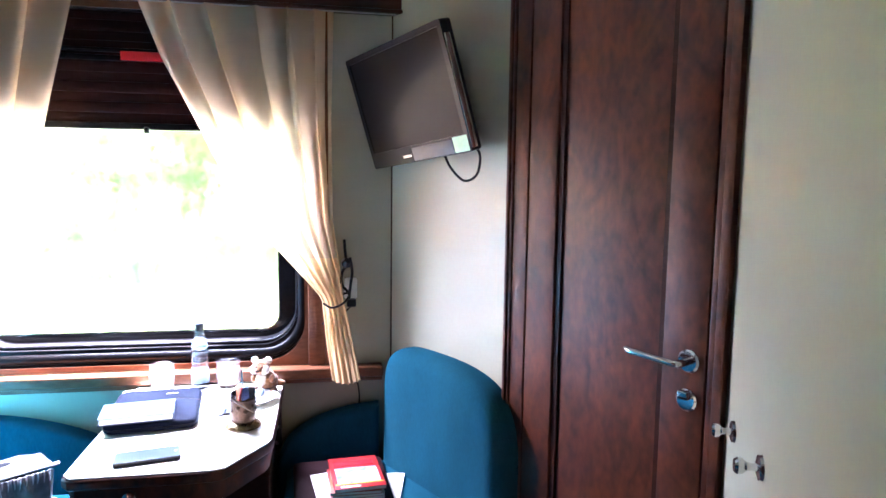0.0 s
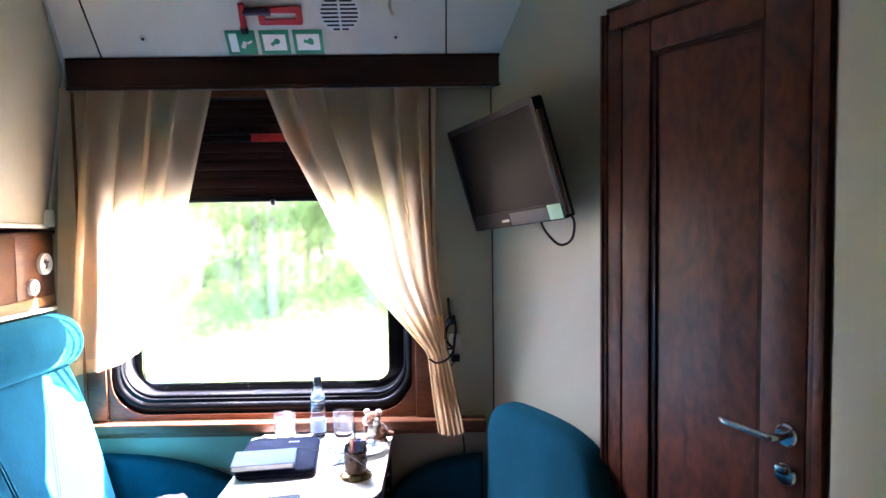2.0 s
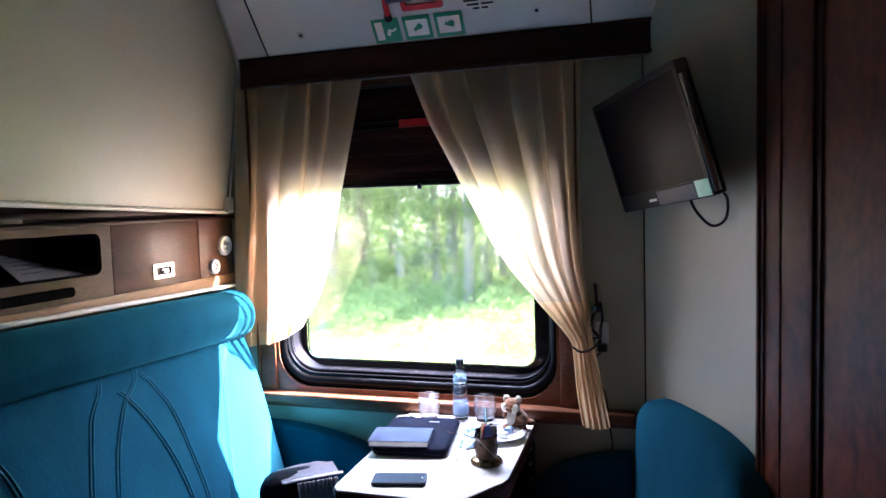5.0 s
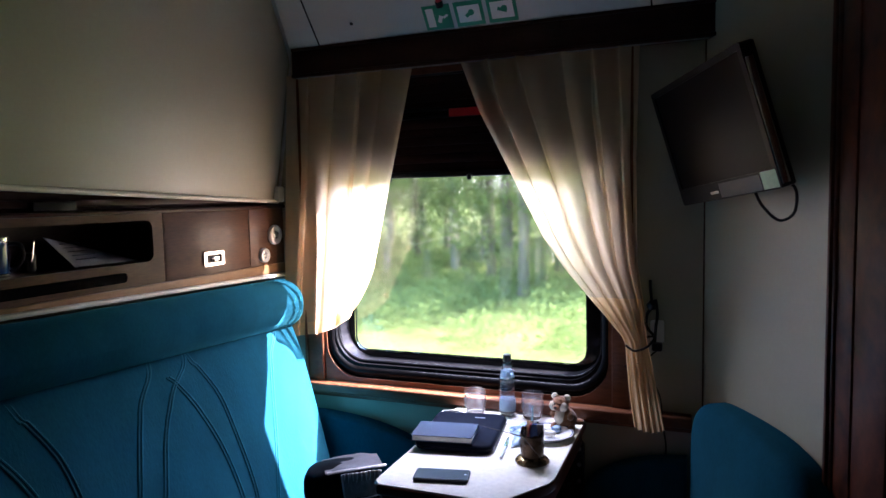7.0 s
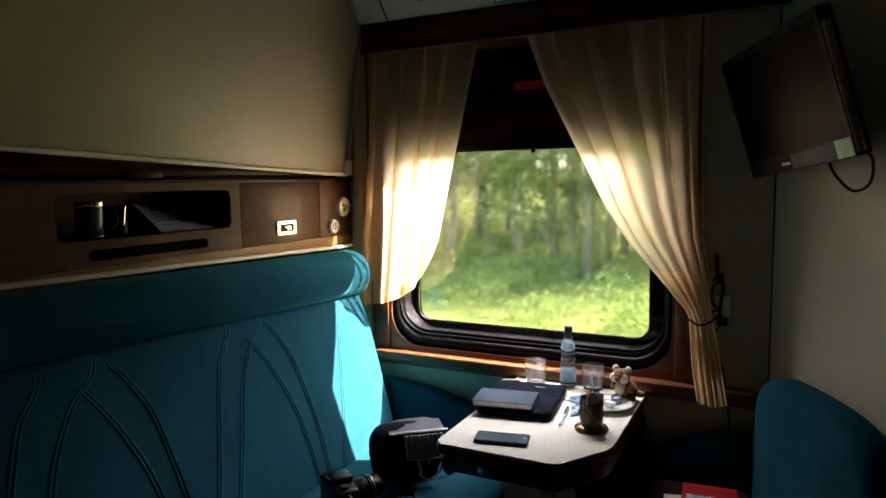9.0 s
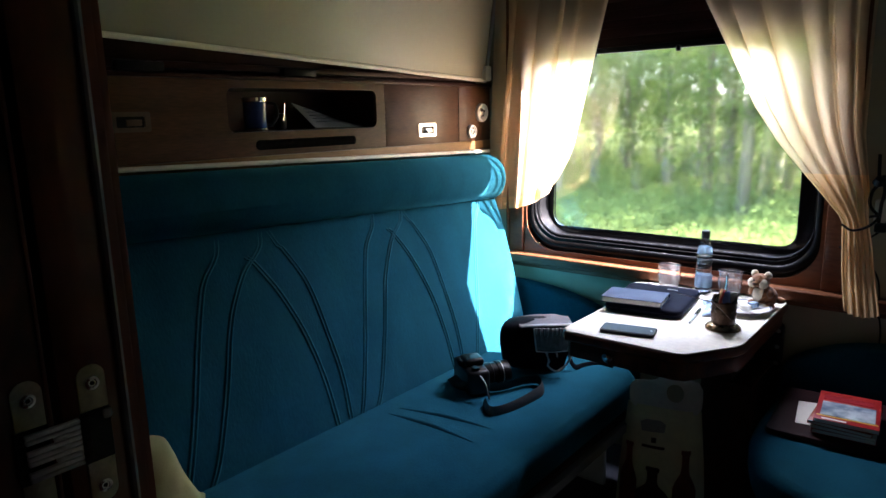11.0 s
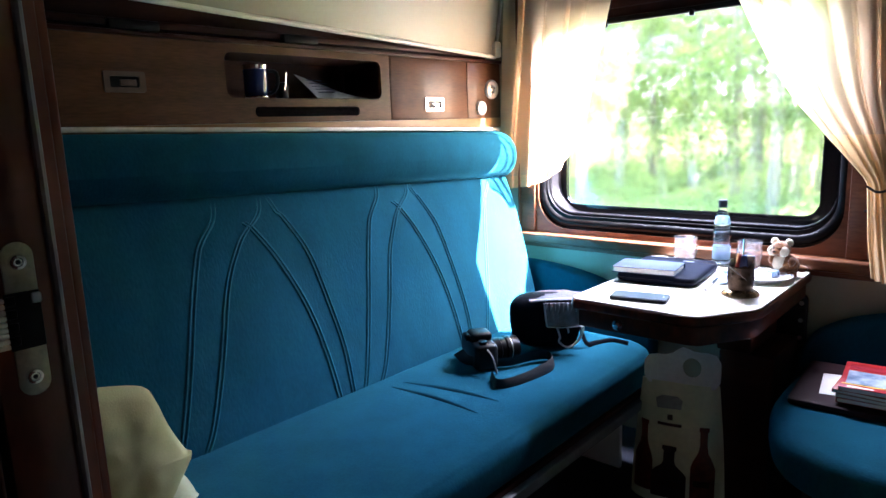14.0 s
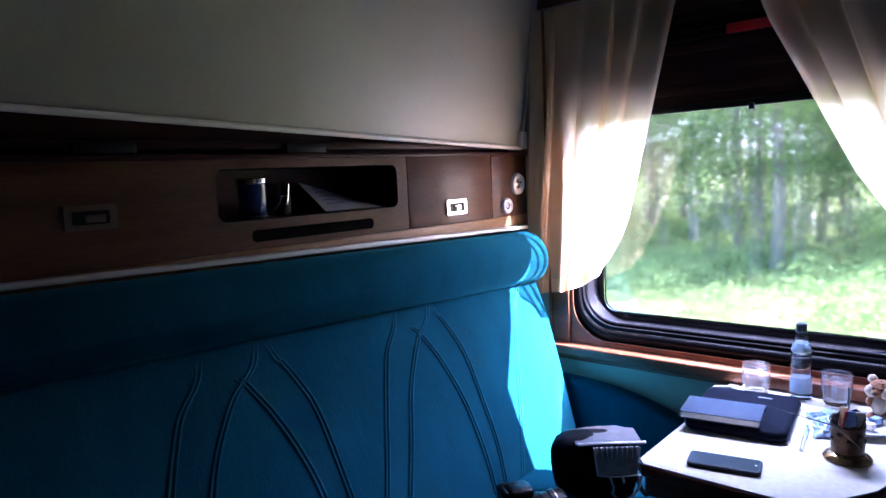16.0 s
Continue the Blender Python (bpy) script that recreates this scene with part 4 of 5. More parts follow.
# ---- television details and cable ----
part("control_strip", box((-0.02, -TH / 2 + 0.004, 0.006), (TW / 2 - 0.075, -TH / 2 + 0.045, 0.0075), 0.0008), material("grey_label", (0.06, 0.055, 0.058), 0.4, var=0.15, scale=20, fine=80, bump=0.02), tv, "grey control strip")
part("silver_mark", box((-0.075, -TH / 2 + 0.018, 0.006), (-0.03, -TH / 2 + 0.026, 0.0075), 0.0008), M_STEEL, tv)
part("sticker", box((TW / 2 - 0.072, -TH / 2 + 0.004, 0.006), (TW / 2 - 0.006, -TH / 2 + 0.050, 0.0072), 0.0005), material("pale_green_sticker", (0.36, 0.62, 0.42), 0.5, var=0.12, scale=30, fine=90, bump=0.01), tv, "pale green sticker in the corner")
cab = [(0.10, -TH / 2 + 0.005, -0.02), (0.115, -TH / 2 - 0.04, -0.02), (0.15, -TH / 2 - 0.085, -0.03), (0.19, -TH / 2 - 0.075, -0.05), (0.225, -TH / 2 - 0.02, -0.05), (0.23, -TH / 2 + 0.02, -0.03)]
part("cable", tube(smooth_path(cab, 8), 0.004, 8), M_BLACK, tv, "black cable looping below the set")

# ---- socket beside the window ----
so_ = thing("wall_socket", "white wall socket with a black plug and cord", "socket", Matrix.Translation((1.487, -0.001, 1.05)))
part("socket_plate", extrude(round_rect(0.045, 0.075, 0.008), 0.012, 0.003, m=axes((0, 0, 0), (1, 0, 0), (0, 0, 1), (0, -1, 0))), M_WHITE, so_)
part("plug", box((-0.016, -0.045, -0.062), (0.018, -0.012, -0.034), 0.006), M_BLACK, so_)
part("cord", tube(smooth_path([(0.0, -0.035, -0.06), (-0.05, -0.05, -0.10), (-0.10, -0.055, -0.115), (-0.06, -0.045, -0.13), (0.005, -0.03, -0.2), (0.02, -0.02, -0.32), (0.03, -0.012, -0.40), (0.02, -0.008, -0.50)], 8), 0.003, 6), M_BLACK, so_)
rd = thing("reading_lamp", "small dark metal lamp on the wall beside the curtain", "lamp", Matrix.Translation((1.468, -0.002, 1.14)))
part("arm", tube(smooth_path([(-0.004, -0.012, 0.085), (0.0, -0.02, 0.03), (0.004, -0.03, 0.0), (-0.012, -0.03, -0.03), (-0.014, -0.03, -0.07), (0.008, -0.025, -0.10)], 6), 0.005, 8), M_BLACK, rd)
part("base", lathe([(0, 0.012), (0.014, 0.010), (0.018, 0.0)], 16, m=axes((0.002, 0, 0.0), (1, 0, 0), (0, 0, 1), (0, -1, 0))), M_STEEL, rd)
part("head", lathe([(0, 0.025), (0.012, 0.02), (0.017, 0.0), (0.012, -0.006), (0, -0.008)], 16, m=pose(0.002, -0.034, 0.0, 40, 20)), M_BLACK, rd)

# ---- on the table ----
TZ = 0.7305
M_NAVY = material("navy_fabric", (0.0035, 0.0055, 0.014), 0.85, var=0.3, scale=30, fine=250, bump=0.2, spec=0.06)
M_BOOKBLUE = material("grey_blue_cover", (0.040, 0.060, 0.105), 0.6, var=0.08, scale=10, fine=80, bump=0.02, spec=0.12)
M_PAPER = material("paper", (0.74, 0.72, 0.66), 0.8, var=0.06, scale=20, fine=200, bump=0.05)


def tumbler(x, y, label):
    t = thing("drinking_glass", label, "glass", Matrix.Translation((x, y, TZ + 0.0015)), group="drinking glasses")
    part("tumbler", lathe([(0, 0.0), (0.030, 0.0), (0.0335, 0.004), (0.0365, 0.045), (0.0385, 0.088), (0.0372, 0.0885), (0.035, 0.046), (0.0315, 0.012), (0, 0.010)], 32), M_CUT, t)
    for k in range(8):
        a = k * math.pi / 4
        part("cut_facet", box((-0.007, -0.0008, 0.028), (0.007, 0.0008, 0.062), 0.0006, 1, m=Matrix.Rotation(a, 4, "Z") @ Matrix.Translation((0, 0.0368, 0)) @ pose(0, 0, 0, -2.5)), M_CUT, t)


tumbler(0.865, -0.098, "clear tumbler standing on white paper near the window")
tumbler(1.072, -0.078, "clear tumbler beside the plush toy")
bot = thing("water_bottle", "clear glass water bottle with blue label and dark cap", "bottle", Matrix.Translation((0.982, -0.082, TZ + 0.0015)))
part("flask", lathe([(0, 0.004), (0.018, 0.0), (0.027, 0.003), (0.0285, 0.012), (0.0285, 0.105), (0.0265, 0.122), (0.027, 0.135), (0.021, 0.165), (0.0135, 0.195), (0.0125, 0.212), (0.0115, 0.212), (0.0115, 0.195), (0.019, 0.163), (0.0255, 0.12), (0.027, 0.10), (0.027, 0.012), (0, 0.008)], 32), M_GLASS, bot)
M_WATER = glass_material("water", (0.93, 0.97, 1.0), 1.33)
part("water", lathe([(0, 0.010), (0.0262, 0.013), (0.0262, 0.10), (0.0248, 0.120), (0.0245, 0.135), (0, 0.135)], 28), M_WATER, bot)
part("label", lathe([(0.0289, 0.020), (0.0291, 0.020), (0.0291, 0.066), (0.0289, 0.066)], 32), sheer_material("blue_label", (0.50, 0.70, 0.90), 0.40, 0.6), bot, "pale blue paper label")
part("neck_label", lathe([(0.0262, 0.140), (0.0266, 0.140), (0.0215, 0.166), (0.0211, 0.166)], 28), sheer_material("neck_paper", (0.45, 0.65, 0.85), 0.55, 0.6), bot)
part("cap", lathe([(0.0135, 0.196), (0.0145, 0.198), (0.0145, 0.220), (0.012, 0.2225), (0, 0.2225)], 24), material("dark_cap", (0.020, 0.024, 0.035), 0.4, var=0.1, scale=20, fine=60), bot)

ps = part("paper_sheet", sheet(lambda u, v: (0.775 + 0.42 * u, -0.165 + 0.12 * v + 0.012 * math.sin(3 * u), TZ + 0.0008 + 0.0004 * math.sin(20 * u + 7 * v)), 30, 8, 0.0004), M_PAPER)
tagged(ps, "white paper napkin spread below the glasses", "paper")

fold = thing("document_case", "dark navy zipped document case lying on the table", "document case", pose(0.895, -0.315, TZ + 0.0005, 0, 0, 7))
part("case_body", extrude(round_rect(0.245, 0.315, 0.03, 6), 0.026, 0.010, 3), M_NAVY, fold)
part("zip", tube([(x, y, 0.013) for x, y in round_rect(0.247, 0.317, 0.03, 6)], 0.0022, 6, closed=True), M_BLACK, fold, "black zip around the edge")
part("carry_loop", tube(smooth_path([(-0.10, 0.155, 0.013), (-0.112, 0.175, 0.016), (-0.06, 0.182, 0.018), (-0.04, 0.158, 0.014)], 6), 0.004, 6), M_IVORY, fold)
part("maker_mark", box((0.02, 0.10, 0.026), (0.055, 0.105, 0.0267)), M_STEEL, fold, "small pale mark")
nb = thing("notebook", "grey-blue hardback notebook resting on the document case", "notebook", pose(0.868, -0.402, TZ + 0.0275, 0, 0, 9))
part("page_block", box((-0.093, -0.064, 0.002), (0.093, 0.060, 0.017), 0.001), M_PAPER, nb)
part("cover", box((-0.097, -0.066, 0.017), (0.097, 0.064, 0.0195), 0.0008), M_BOOKBLUE, nb, "grey-blue upper cover")
part("cover", box((-0.097, -0.066, -0.0005), (0.097, 0.064, 0.002), 0.0008), M_BOOKBLUE, nb)
part("spine", box((-0.097, 0.0605, 0.002), (0.097, 0.064, 0.017), 0.0008), M_BOOKBLUE, nb)
ph = thing("phone", "black smartphone lying face up on the tablecloth", "phone", pose(0.951, -0.646, TZ + 0.0005, 0, 0, 12))
part("phone_body", extrude(round_rect(0.156, 0.074, 0.010), 0.010, 0.003, 3), M_BLACK, ph)
part("phone_screen", extrude(round_rect(0.146, 0.066, 0.006), 0.0006, m=Matrix.Translation((0, 0, 0.0099))), material("phone_glass", (0.012, 0.018, 0.016), 0.30, var=0.1, scale=10, fine=40, bump=0, spec=0.06), ph, "glossy dark screen")
part("camera_dot", lathe([(0, 0.011), (0.003, 0.011), (0.003, 0.010)], 10, m=Matrix.Translation((0.066, 0, 0))), M_STEEL, ph)

M_BRASS = material("aged_silver", (0.060, 0.036, 0.022), 0.33, metal=0.85, var=0.45, scale=60, fine=180, bump=0.6)
pod = thing("tea_glass_holder", "ornate dark metal tea glass holder filled with sweets and sachets", "glass holder", pose(1.163, -0.455, TZ + 0.0005, 0, 0, 72))
part("holder_body", lathe([(0, 0.004), (0.034, 0.002), (0.045, 0.0), (0.047, 0.004), (0.043, 0.009), (0.034, 0.015), (0.0315, 0.021), (0.0345, 0.027), (0.0352, 0.040), (0.0345, 0.076), (0.0365, 0.081), (0.0350, 0.085), (0.0335, 0.080), (0.0335, 0.02), (0, 0.014)], 40), M_BRASS, pod)
part("rim_ornament", sheet(lambda u, v: ((0.0352 + 0.0008 * math.sin(24 * math.pi * u)) * math.cos(2 * math.pi * u), 0.0352 * math.sin(2 * math.pi * u), 0.083 + v * (0.012 + 0.012 * math.cos(2 * math.pi * u) + 0.003 * math.cos(16 * math.pi * u))), 80, 4, 0.0012), M_BRASS, pod)
M_GOLD = material("worn_gilt_metal", (0.26, 0.18, 0.09), 0.26, metal=0.9, var=0.3, scale=60, fine=180, bump=0.3)
part("foot_ring", lathe([(0.030, 0.018), (0.036, 0.0165), (0.046, 0.0105), (0.0505, 0.0045), (0.0495, 0.0005), (0.044, 0.0003)], 40), M_GOLD, pod, "flared shiny foot")
for k in range(10):
    a = 2 * math.pi * k / 10
    part("relief", lathe([(0, 0.003), (0.005, 0.0018), (0.008, 0)], 10, m=Matrix.Rotation(a, 4, "Z") @ Matrix.Translation((0.0345, 0, 0.05 + 0.012 * (k % 2))) @ pose(0, 0, 0, 0, 90)), M_BRASS, pod)
part("handle", tube(smooth_path([(0.03, 0.016, 0.078), (0.052, 0.028, 0.082), (0.062, 0.034, 0.06), (0.052, 0.028, 0.032), (0.032, 0.017, 0.026)], 6), 0.004, 8, flat=1.6), M_BRASS, pod)
part("tea_glass", lathe([(0, 0.016), (0.032, 0.017), (0.033, 0.10), (0.0318, 0.10), (0.031, 0.019), (0, 0.018)], 28), M_GLASS, pod)
part("spoon", tube([(0.0, 0.0, 0.03), (0.02, 0.01, 0.10), (0.035, 0.018, 0.155)], 0.0025, 8), M_CHROME, pod, "thin spoon standing in the glass")
rnd = random.Random(4)
for c, (dx, dy, r) in zip(((0.5, 0.06, 0.05), (0.65, 0.6, 0.58), (0.45, 0.25, 0.1), (0.12, 0.2, 0.5)), ((-0.012, 0.008, 20), (0.008, -0.01, -25), (0.004, 0.016, 60), (-0.008, -0.014, 100))):
    part("sachet", box((-0.012, -0.003, 0.0), (0.012, 0.003, 0.048), 0.0025, m=pose(dx, dy, 0.068, 12, 10, r)), material("sachet_foil", c, 0.3, var=0.2, scale=40, fine=120, bump=0.4), pod, "small wrapped sweet")

pl = thing("plate", "white saucer plate with a blue rim", "plate", Matrix.Translation((1.165, -0.245, TZ + 0.0005)))
M_CHINA = material("white_china", (0.78, 0.79, 0.80), 0.15, var=0.03, scale=10, fine=60, bump=0.0)
part("dish", lathe([(0, 0.003), (0.045, 0.003), (0.048, 0.0), (0.052, 0.0), (0.055, 0.006), (0.080, 0.017), (0.082, 0.0185), (0.080, 0.0195), (0.054, 0.009), (0, 0.006)], 48), M_CHINA, pl)
part("rim_band", lathe([(0.0795, 0.0197), (0.0755, 0.0182)], 48), M_BOOKBLUE, pl)
M_BLUEFOIL = material("blue_foil", (0.10, 0.30, 0.62), 0.3, var=0.35, scale=50, fine=140, bump=0.8, second=(0.55, 0.68, 0.8))
for i, (x, y, z, r, m_) in enumerate(((1.155, -0.235, 0.0105, 20, M_PAPER), (1.185, -0.215, 0.0105, 70, M_BLUEFOIL), (1.175, -0.265, 0.011, -15, M_PAPER))):
    pk = part("butter_packet", box((-0.016, -0.011, 0.0), (0.016, 0.011, 0.018), 0.004, 2, m=pose(x, y, TZ + z, 0, 0, r)), m_)
    tagged(pk, "small wrapped portion packet on the plate", "packet", group="portion packets")
for i, (x, y, r) in enumerate(((1.055, -0.215, 15), (1.085, -0.245, -30), (1.07, -0.185, 60), (1.095, -0.30, 40), (1.075, -0.275, -70), (1.115, -0.205, 100), (1.10, -0.345, 10))):
    cw = sheet(lambda u, v: ((u - 0.5) * 0.06, (v - 0.5) * 0.045 * (1.2 - math.sin(math.pi * u) * 0.5), 0.012 + 0.012 * math.sin(math.pi * u) * math.sin(math.pi * v) + 0.006 * noise.noise(Vector((u * 7, v * 7, i * 3.0)))), 14, 12, 0.0015)
    bmesh.ops.transform(cw, matrix=pose(x, y, TZ - 0.006, 0, 0, r), verts=cw.verts[:])
    tagged(part("foil_wrapper", cw, M_BLUEFOIL), "crumpled blue and white foil wrapper", "wrapper", group="foil wrappers")
kn = thing("table_knife", "steel table knife lying beside the document case", "knife", pose(1.058, -0.385, TZ + 0.0008, 0, 0, 8))
part("knife_handle", tube([(0, -0.085, 0.004), (0, -0.04, 0.0045), (0, 0.0, 0.004)], 0.0048, 8, flat=0.7), M_STEEL, kn)
part("knife_blade", extrude([(-0.005, 0.0), (0.006, 0.0), (0.008, 0.05), (0.004, 0.09), (-0.004, 0.085)], 0.0015, m=Matrix.Translation((0, 0, 0.003))), M_CHROME, kn)


def ball(bm, c, r, sub=3, s=(1, 1, 1), mi=0, fuzz=0.0):
    own = bmesh.new()
    bmesh.ops.create_icosphere(own, subdivisions=sub, radius=1)
    for v in own.verts:
        k = 1 + fuzz * noise.noise(v.co * 9 + Vector(c) * 40)
        v.co = Vector((c[i] + r * s[i] * v.co[i] * k for i in range(3)))
    for f in own.faces:
        f.material_index = mi
    merge(own, bm)


M_FUR = material("brown_plush", (0.24, 0.095, 0.03), 0.95, var=0.35, scale=50, fine=260, bump=1.0, sheen=0.4)
M_FURW = material("cream_plush", (0.66, 0.57, 0.42), 0.95, var=0.25, scale=50, fine=260, bump=1.0, sheen=0.4)
bm = bmesh.new()
ball(bm, (0, 0, 0.034), 0.036, 4, (1.0, 0.95, 1.0), 0, 0.10)
ball(bm, (-0.012, -0.022, 0.042), 0.022, 3, (1, 0.7, 1.2), 1, 0.10)
ball(bm, (-0.016, -0.012, 0.084), 0.027, 4, (1.05, 1, 0.95), 0, 0.10)
ball(bm, (-0.018, -0.036, 0.079), 0.012, 3, (1, 0.9, 0.8), 0, 0.08)
for sx in (-1, 1):
    ball(bm, (-0.017 + sx * 0.017, -0.024, 0.080), 0.0155, 3, (1, 0.9, 1.1), 1, 0.14)
for sx in (-1, 1):
    ball(bm, (-0.016 + sx * 0.022, -0.004, 0.106), 0.0125, 3, (1, 0.6, 1), 1, 0.12)
    ball(bm, (sx * 0.030, -0.028, 0.012), 0.014, 3, (0.9, 1.4, 0.85), 0, 0.10)
    ball(bm, (-0.006 + sx * 0.030, -0.02, 0.050), 0.012, 3, (0.9, 1.2, 1.2), 0, 0.10)
    ball(bm, (-0.016 + sx * 0.009, -0.036, 0.090), 0.003, 2, (1, 1, 1), 2)
ball(bm, (-0.018, -0.047, 0.081), 0.004, 2, (1.2, 0.8, 0.8), 2)
ball(bm, (0.040, 0.012, 0.026), 0.014, 3, (1.3, 0.9, 0.8), 0, 0.1)
bmesh.ops.transform(bm, matrix=pose(1.205, -0.150, TZ + 0.0015, 0, 0, -12), verts=bm.verts[:])
tagged(part("plush_toy", bm, [M_FUR, M_FURW, M_BLACK]), "small brown and cream plush bear sitting on the table", "plush toy")

# ---- on the sofa ----
M_NYLON = material("black_nylon", (0.004, 0.0045, 0.007), 0.7, var=0.3, scale=25, fine=300, bump=0.4, spec=0.05)
M_SILVERN = material("silver_lining", (0.62, 0.62, 0.64), 0.35, metal=0.15, var=0.25, scale=26, fine=120, bump=0.5)
bag = thing("camera_bag", "black nylon camera bag with shiny grey flap on the sofa", "bag", pose(0.505, -0.425, SEAT + 0.0005, 0, 0, 38) @ Matrix.Diagonal((0.93, 0.93, 0.86, 1)))
bm = bmesh.new()
bmesh.ops.create_cube(bm, size=1)
bmesh.ops.subdivide_edges(bm, edges=bm.edges[:], cuts=5, use_grid_fill=True)
for v in bm.verts:
    p = v.co * 2
    q = p / max(1e-6, (abs(p.x) ** 3 + abs(p.y) ** 3 + abs(p.z) ** 3) ** (1 / 3))
    w = 1.0 + 0.12 * (q.z > 0.2) * (q.z - 0.2)
    v.co = Vector((q.x * 0.128 * w - 0.018 + 0.006 * noise.noise(q * 2.2), q.y * 0.075 + 0.006 * noise.noise(q * 2.6 + Vector((4, 0, 0))), 0.112 + q.z * 0.112))
part("bag_body", bm, M_NYLON, bag)
M_MESHG = material("grey_mesh", (0.21, 0.20, 0.21), 0.6, var=0.3, scale=60, fine=400, bump=0.6)


def bag_face(x, z):
    return -0.084 - 0.10 * (0.20 - z) * (0.6 if z > 0.1 else 1.0) - 0.10 * max(0.0, 0.02 - abs(x - 0.05) * 0.2)


part("mesh_panel", sheet(lambda u, v: (-0.022 + 0.14 * u + 0.016 * v * (0.5 - u), bag_face(-0.022 + 0.14 * u, 0.205 - 0.095 * v) - 0.005 * (1 - v) ** 1.5 * math.sin(u * 44), 0.205 - 0.095 * v), 72, 12, 0.003), M_MESHG, bag, "gathered grey mesh pocket")
part("lower_pocket", sheet(lambda u, v: (-0.012 + 0.122 * u + 0.05 * v * (0.5 - u), bag_face(0.05, 0.108 - 0.078 * v) - 0.006 * math.sin(math.pi * u), 0.108 - 0.078 * v), 24, 10, 0.003), M_NYLON, bag)
for k in range(9):
    x = -0.014 + 0.0155 * k
    part("pleat", tube([(x, bag_face(x, 0.205) - 0.006, 0.207), (x + 0.001, bag_face(x, 0.19) - 0.007, 0.190), (x + 0.002 * (k % 3 - 1), bag_face(x, 0.17) - 0.003, 0.172 - 0.005 * (k % 2))], lambda s_: 0.0042 * (1 - 0.75 * s_), 6, flat=0.6), M_SILVERN, bag, "shiny gathered pleat")
for pts, r in (([(-0.022, 0.205), (-0.018, 0.16), (-0.013, 0.112)], 0.004), ([(0.118, 0.205), (0.113, 0.16), (0.108, 0.112)], 0.004), ([(-0.013, 0.110), (0.05, 0.107), (0.118, 0.112)], 0.0025),
               ([(0.024, 0.108), (0.034, 0.072), (0.030, 0.052), (0.060, 0.030), (0.094, 0.048), (0.112, 0.078), (0.120, 0.110)], 0.0055), ([(0.062, 0.108), (0.064, 0.098), (0.066, 0.088)], 0.005)):
    part("silver_trim", tube(smooth_path([(x, bag_face(x, z) - 0.008, z) for x, z in pts], 6), r, 8, flat=0.6), M_SILVERN, bag, "pale reflective trim")
part("lid", sheet(lambda u, v: (-0.075 + 0.205 * u, -0.080 + 0.13 * v, 0.212 + 0.010 * math.sin(math.pi * u) + 0.004 * noise.noise(Vector((u * 5, v * 5, 7)))), 16, 10, 0.006), material("grey_nylon_lining", (0.075, 0.072, 0.080), 0.7, var=0.25, scale=40, fine=300, bump=0.4), bag, "pale grey lining of the open lid")
part("lid_edge", tube(smooth_path([(-0.070, -0.083, 0.214), (0.0, -0.094, 0.222), (0.07, -0.094, 0.222), (0.138, -0.088, 0.220)], 8), 0.0055, 8, flat=0.7), M_SILVERN, bag, "pale reflective lid edge")
part("strap", tube(smooth_path([(0.115, -0.02, 0.10), (0.14, -0.04, 0.02), (0.19, 0.0, 0.006), (0.25, 0.02, 0.006), (0.30, -0.02, 0.005)], 8), 0.011, 8, flat=0.25), M_NYLON, bag, "black webbing strap")

CAM_AT = pose(0.42, -0.715, SEAT + 0.0015, 0, 0, 146) @ Matrix.Diagonal((1.42, 1.42, 1.12, 1))
cm = thing("photo_camera", "black reflex camera with lens and strap lying on the sofa", "camera", CAM_AT)
bm = box((-0.062, -0.028, 0.0), (0.062, 0.028, 0.078), 0.012, 3)
box((-0.026, -0.026, 0.074), (0.026, 0.024, 0.100), 0.010, 3, bm=bm)
box((0.034, -0.040, 0.004), (0.064, 0.0, 0.074), 0.012, 3, bm=bm)
part("camera_body", bm, M_BLACK, cm)
LM = axes((-0.004, -0.026, 0.040), (1, 0, 0), (0, 0, 1), (0, -1, 0))
part("lens", lathe([(0, 0.0), (0.031, 0.0), (0.032, 0.02), (0.030, 0.022), (0.030, 0.034), (0.033, 0.036), (0.033, 0.062), (0.031, 0.066), (0.026, 0.064), (0.020, 0.055), (0, 0.055)], 28, m=LM), M_RUBBER, cm)
part("lens_glass", lathe([(0, 0.060), (0.012, 0.058), (0.020, 0.0555)], 20, m=LM), M_SCREEN, cm)
part("lens_ring", lathe([(0.0334, 0.045), (0.0337, 0.045), (0.0337, 0.0465), (0.0334, 0.0465)], 28, m=LM), M_STEEL, cm)
part("mode_dial", lathe([(0.009, 0.0), (0.010, 0.002), (0.010, 0.009), (0, 0.010)], 18, m=Matrix.Translation((-0.044, 0.004, 0.077))), M_BLACK, cm)
part("viewfinder", box((-0.015, 0.024, 0.076), (0.015, 0.036, 0.096), 0.005), M_RUBBER, cm)
M_STRAP = material("camera_strap", (0.020, 0.020, 0.022), 0.7, var=0.3, scale=30, fine=200, bump=0.3)


def strap(points, name="strap"):
    return part(name, tube(smooth_path(points, 10), 0.017, 8, flat=0.10), M_STRAP, cm, "black woven neck strap")


def on_seat(*pts):
    return [CAM_AT.inverted() @ Vector((x, y, SEAT + h)) for x, y, h in pts]


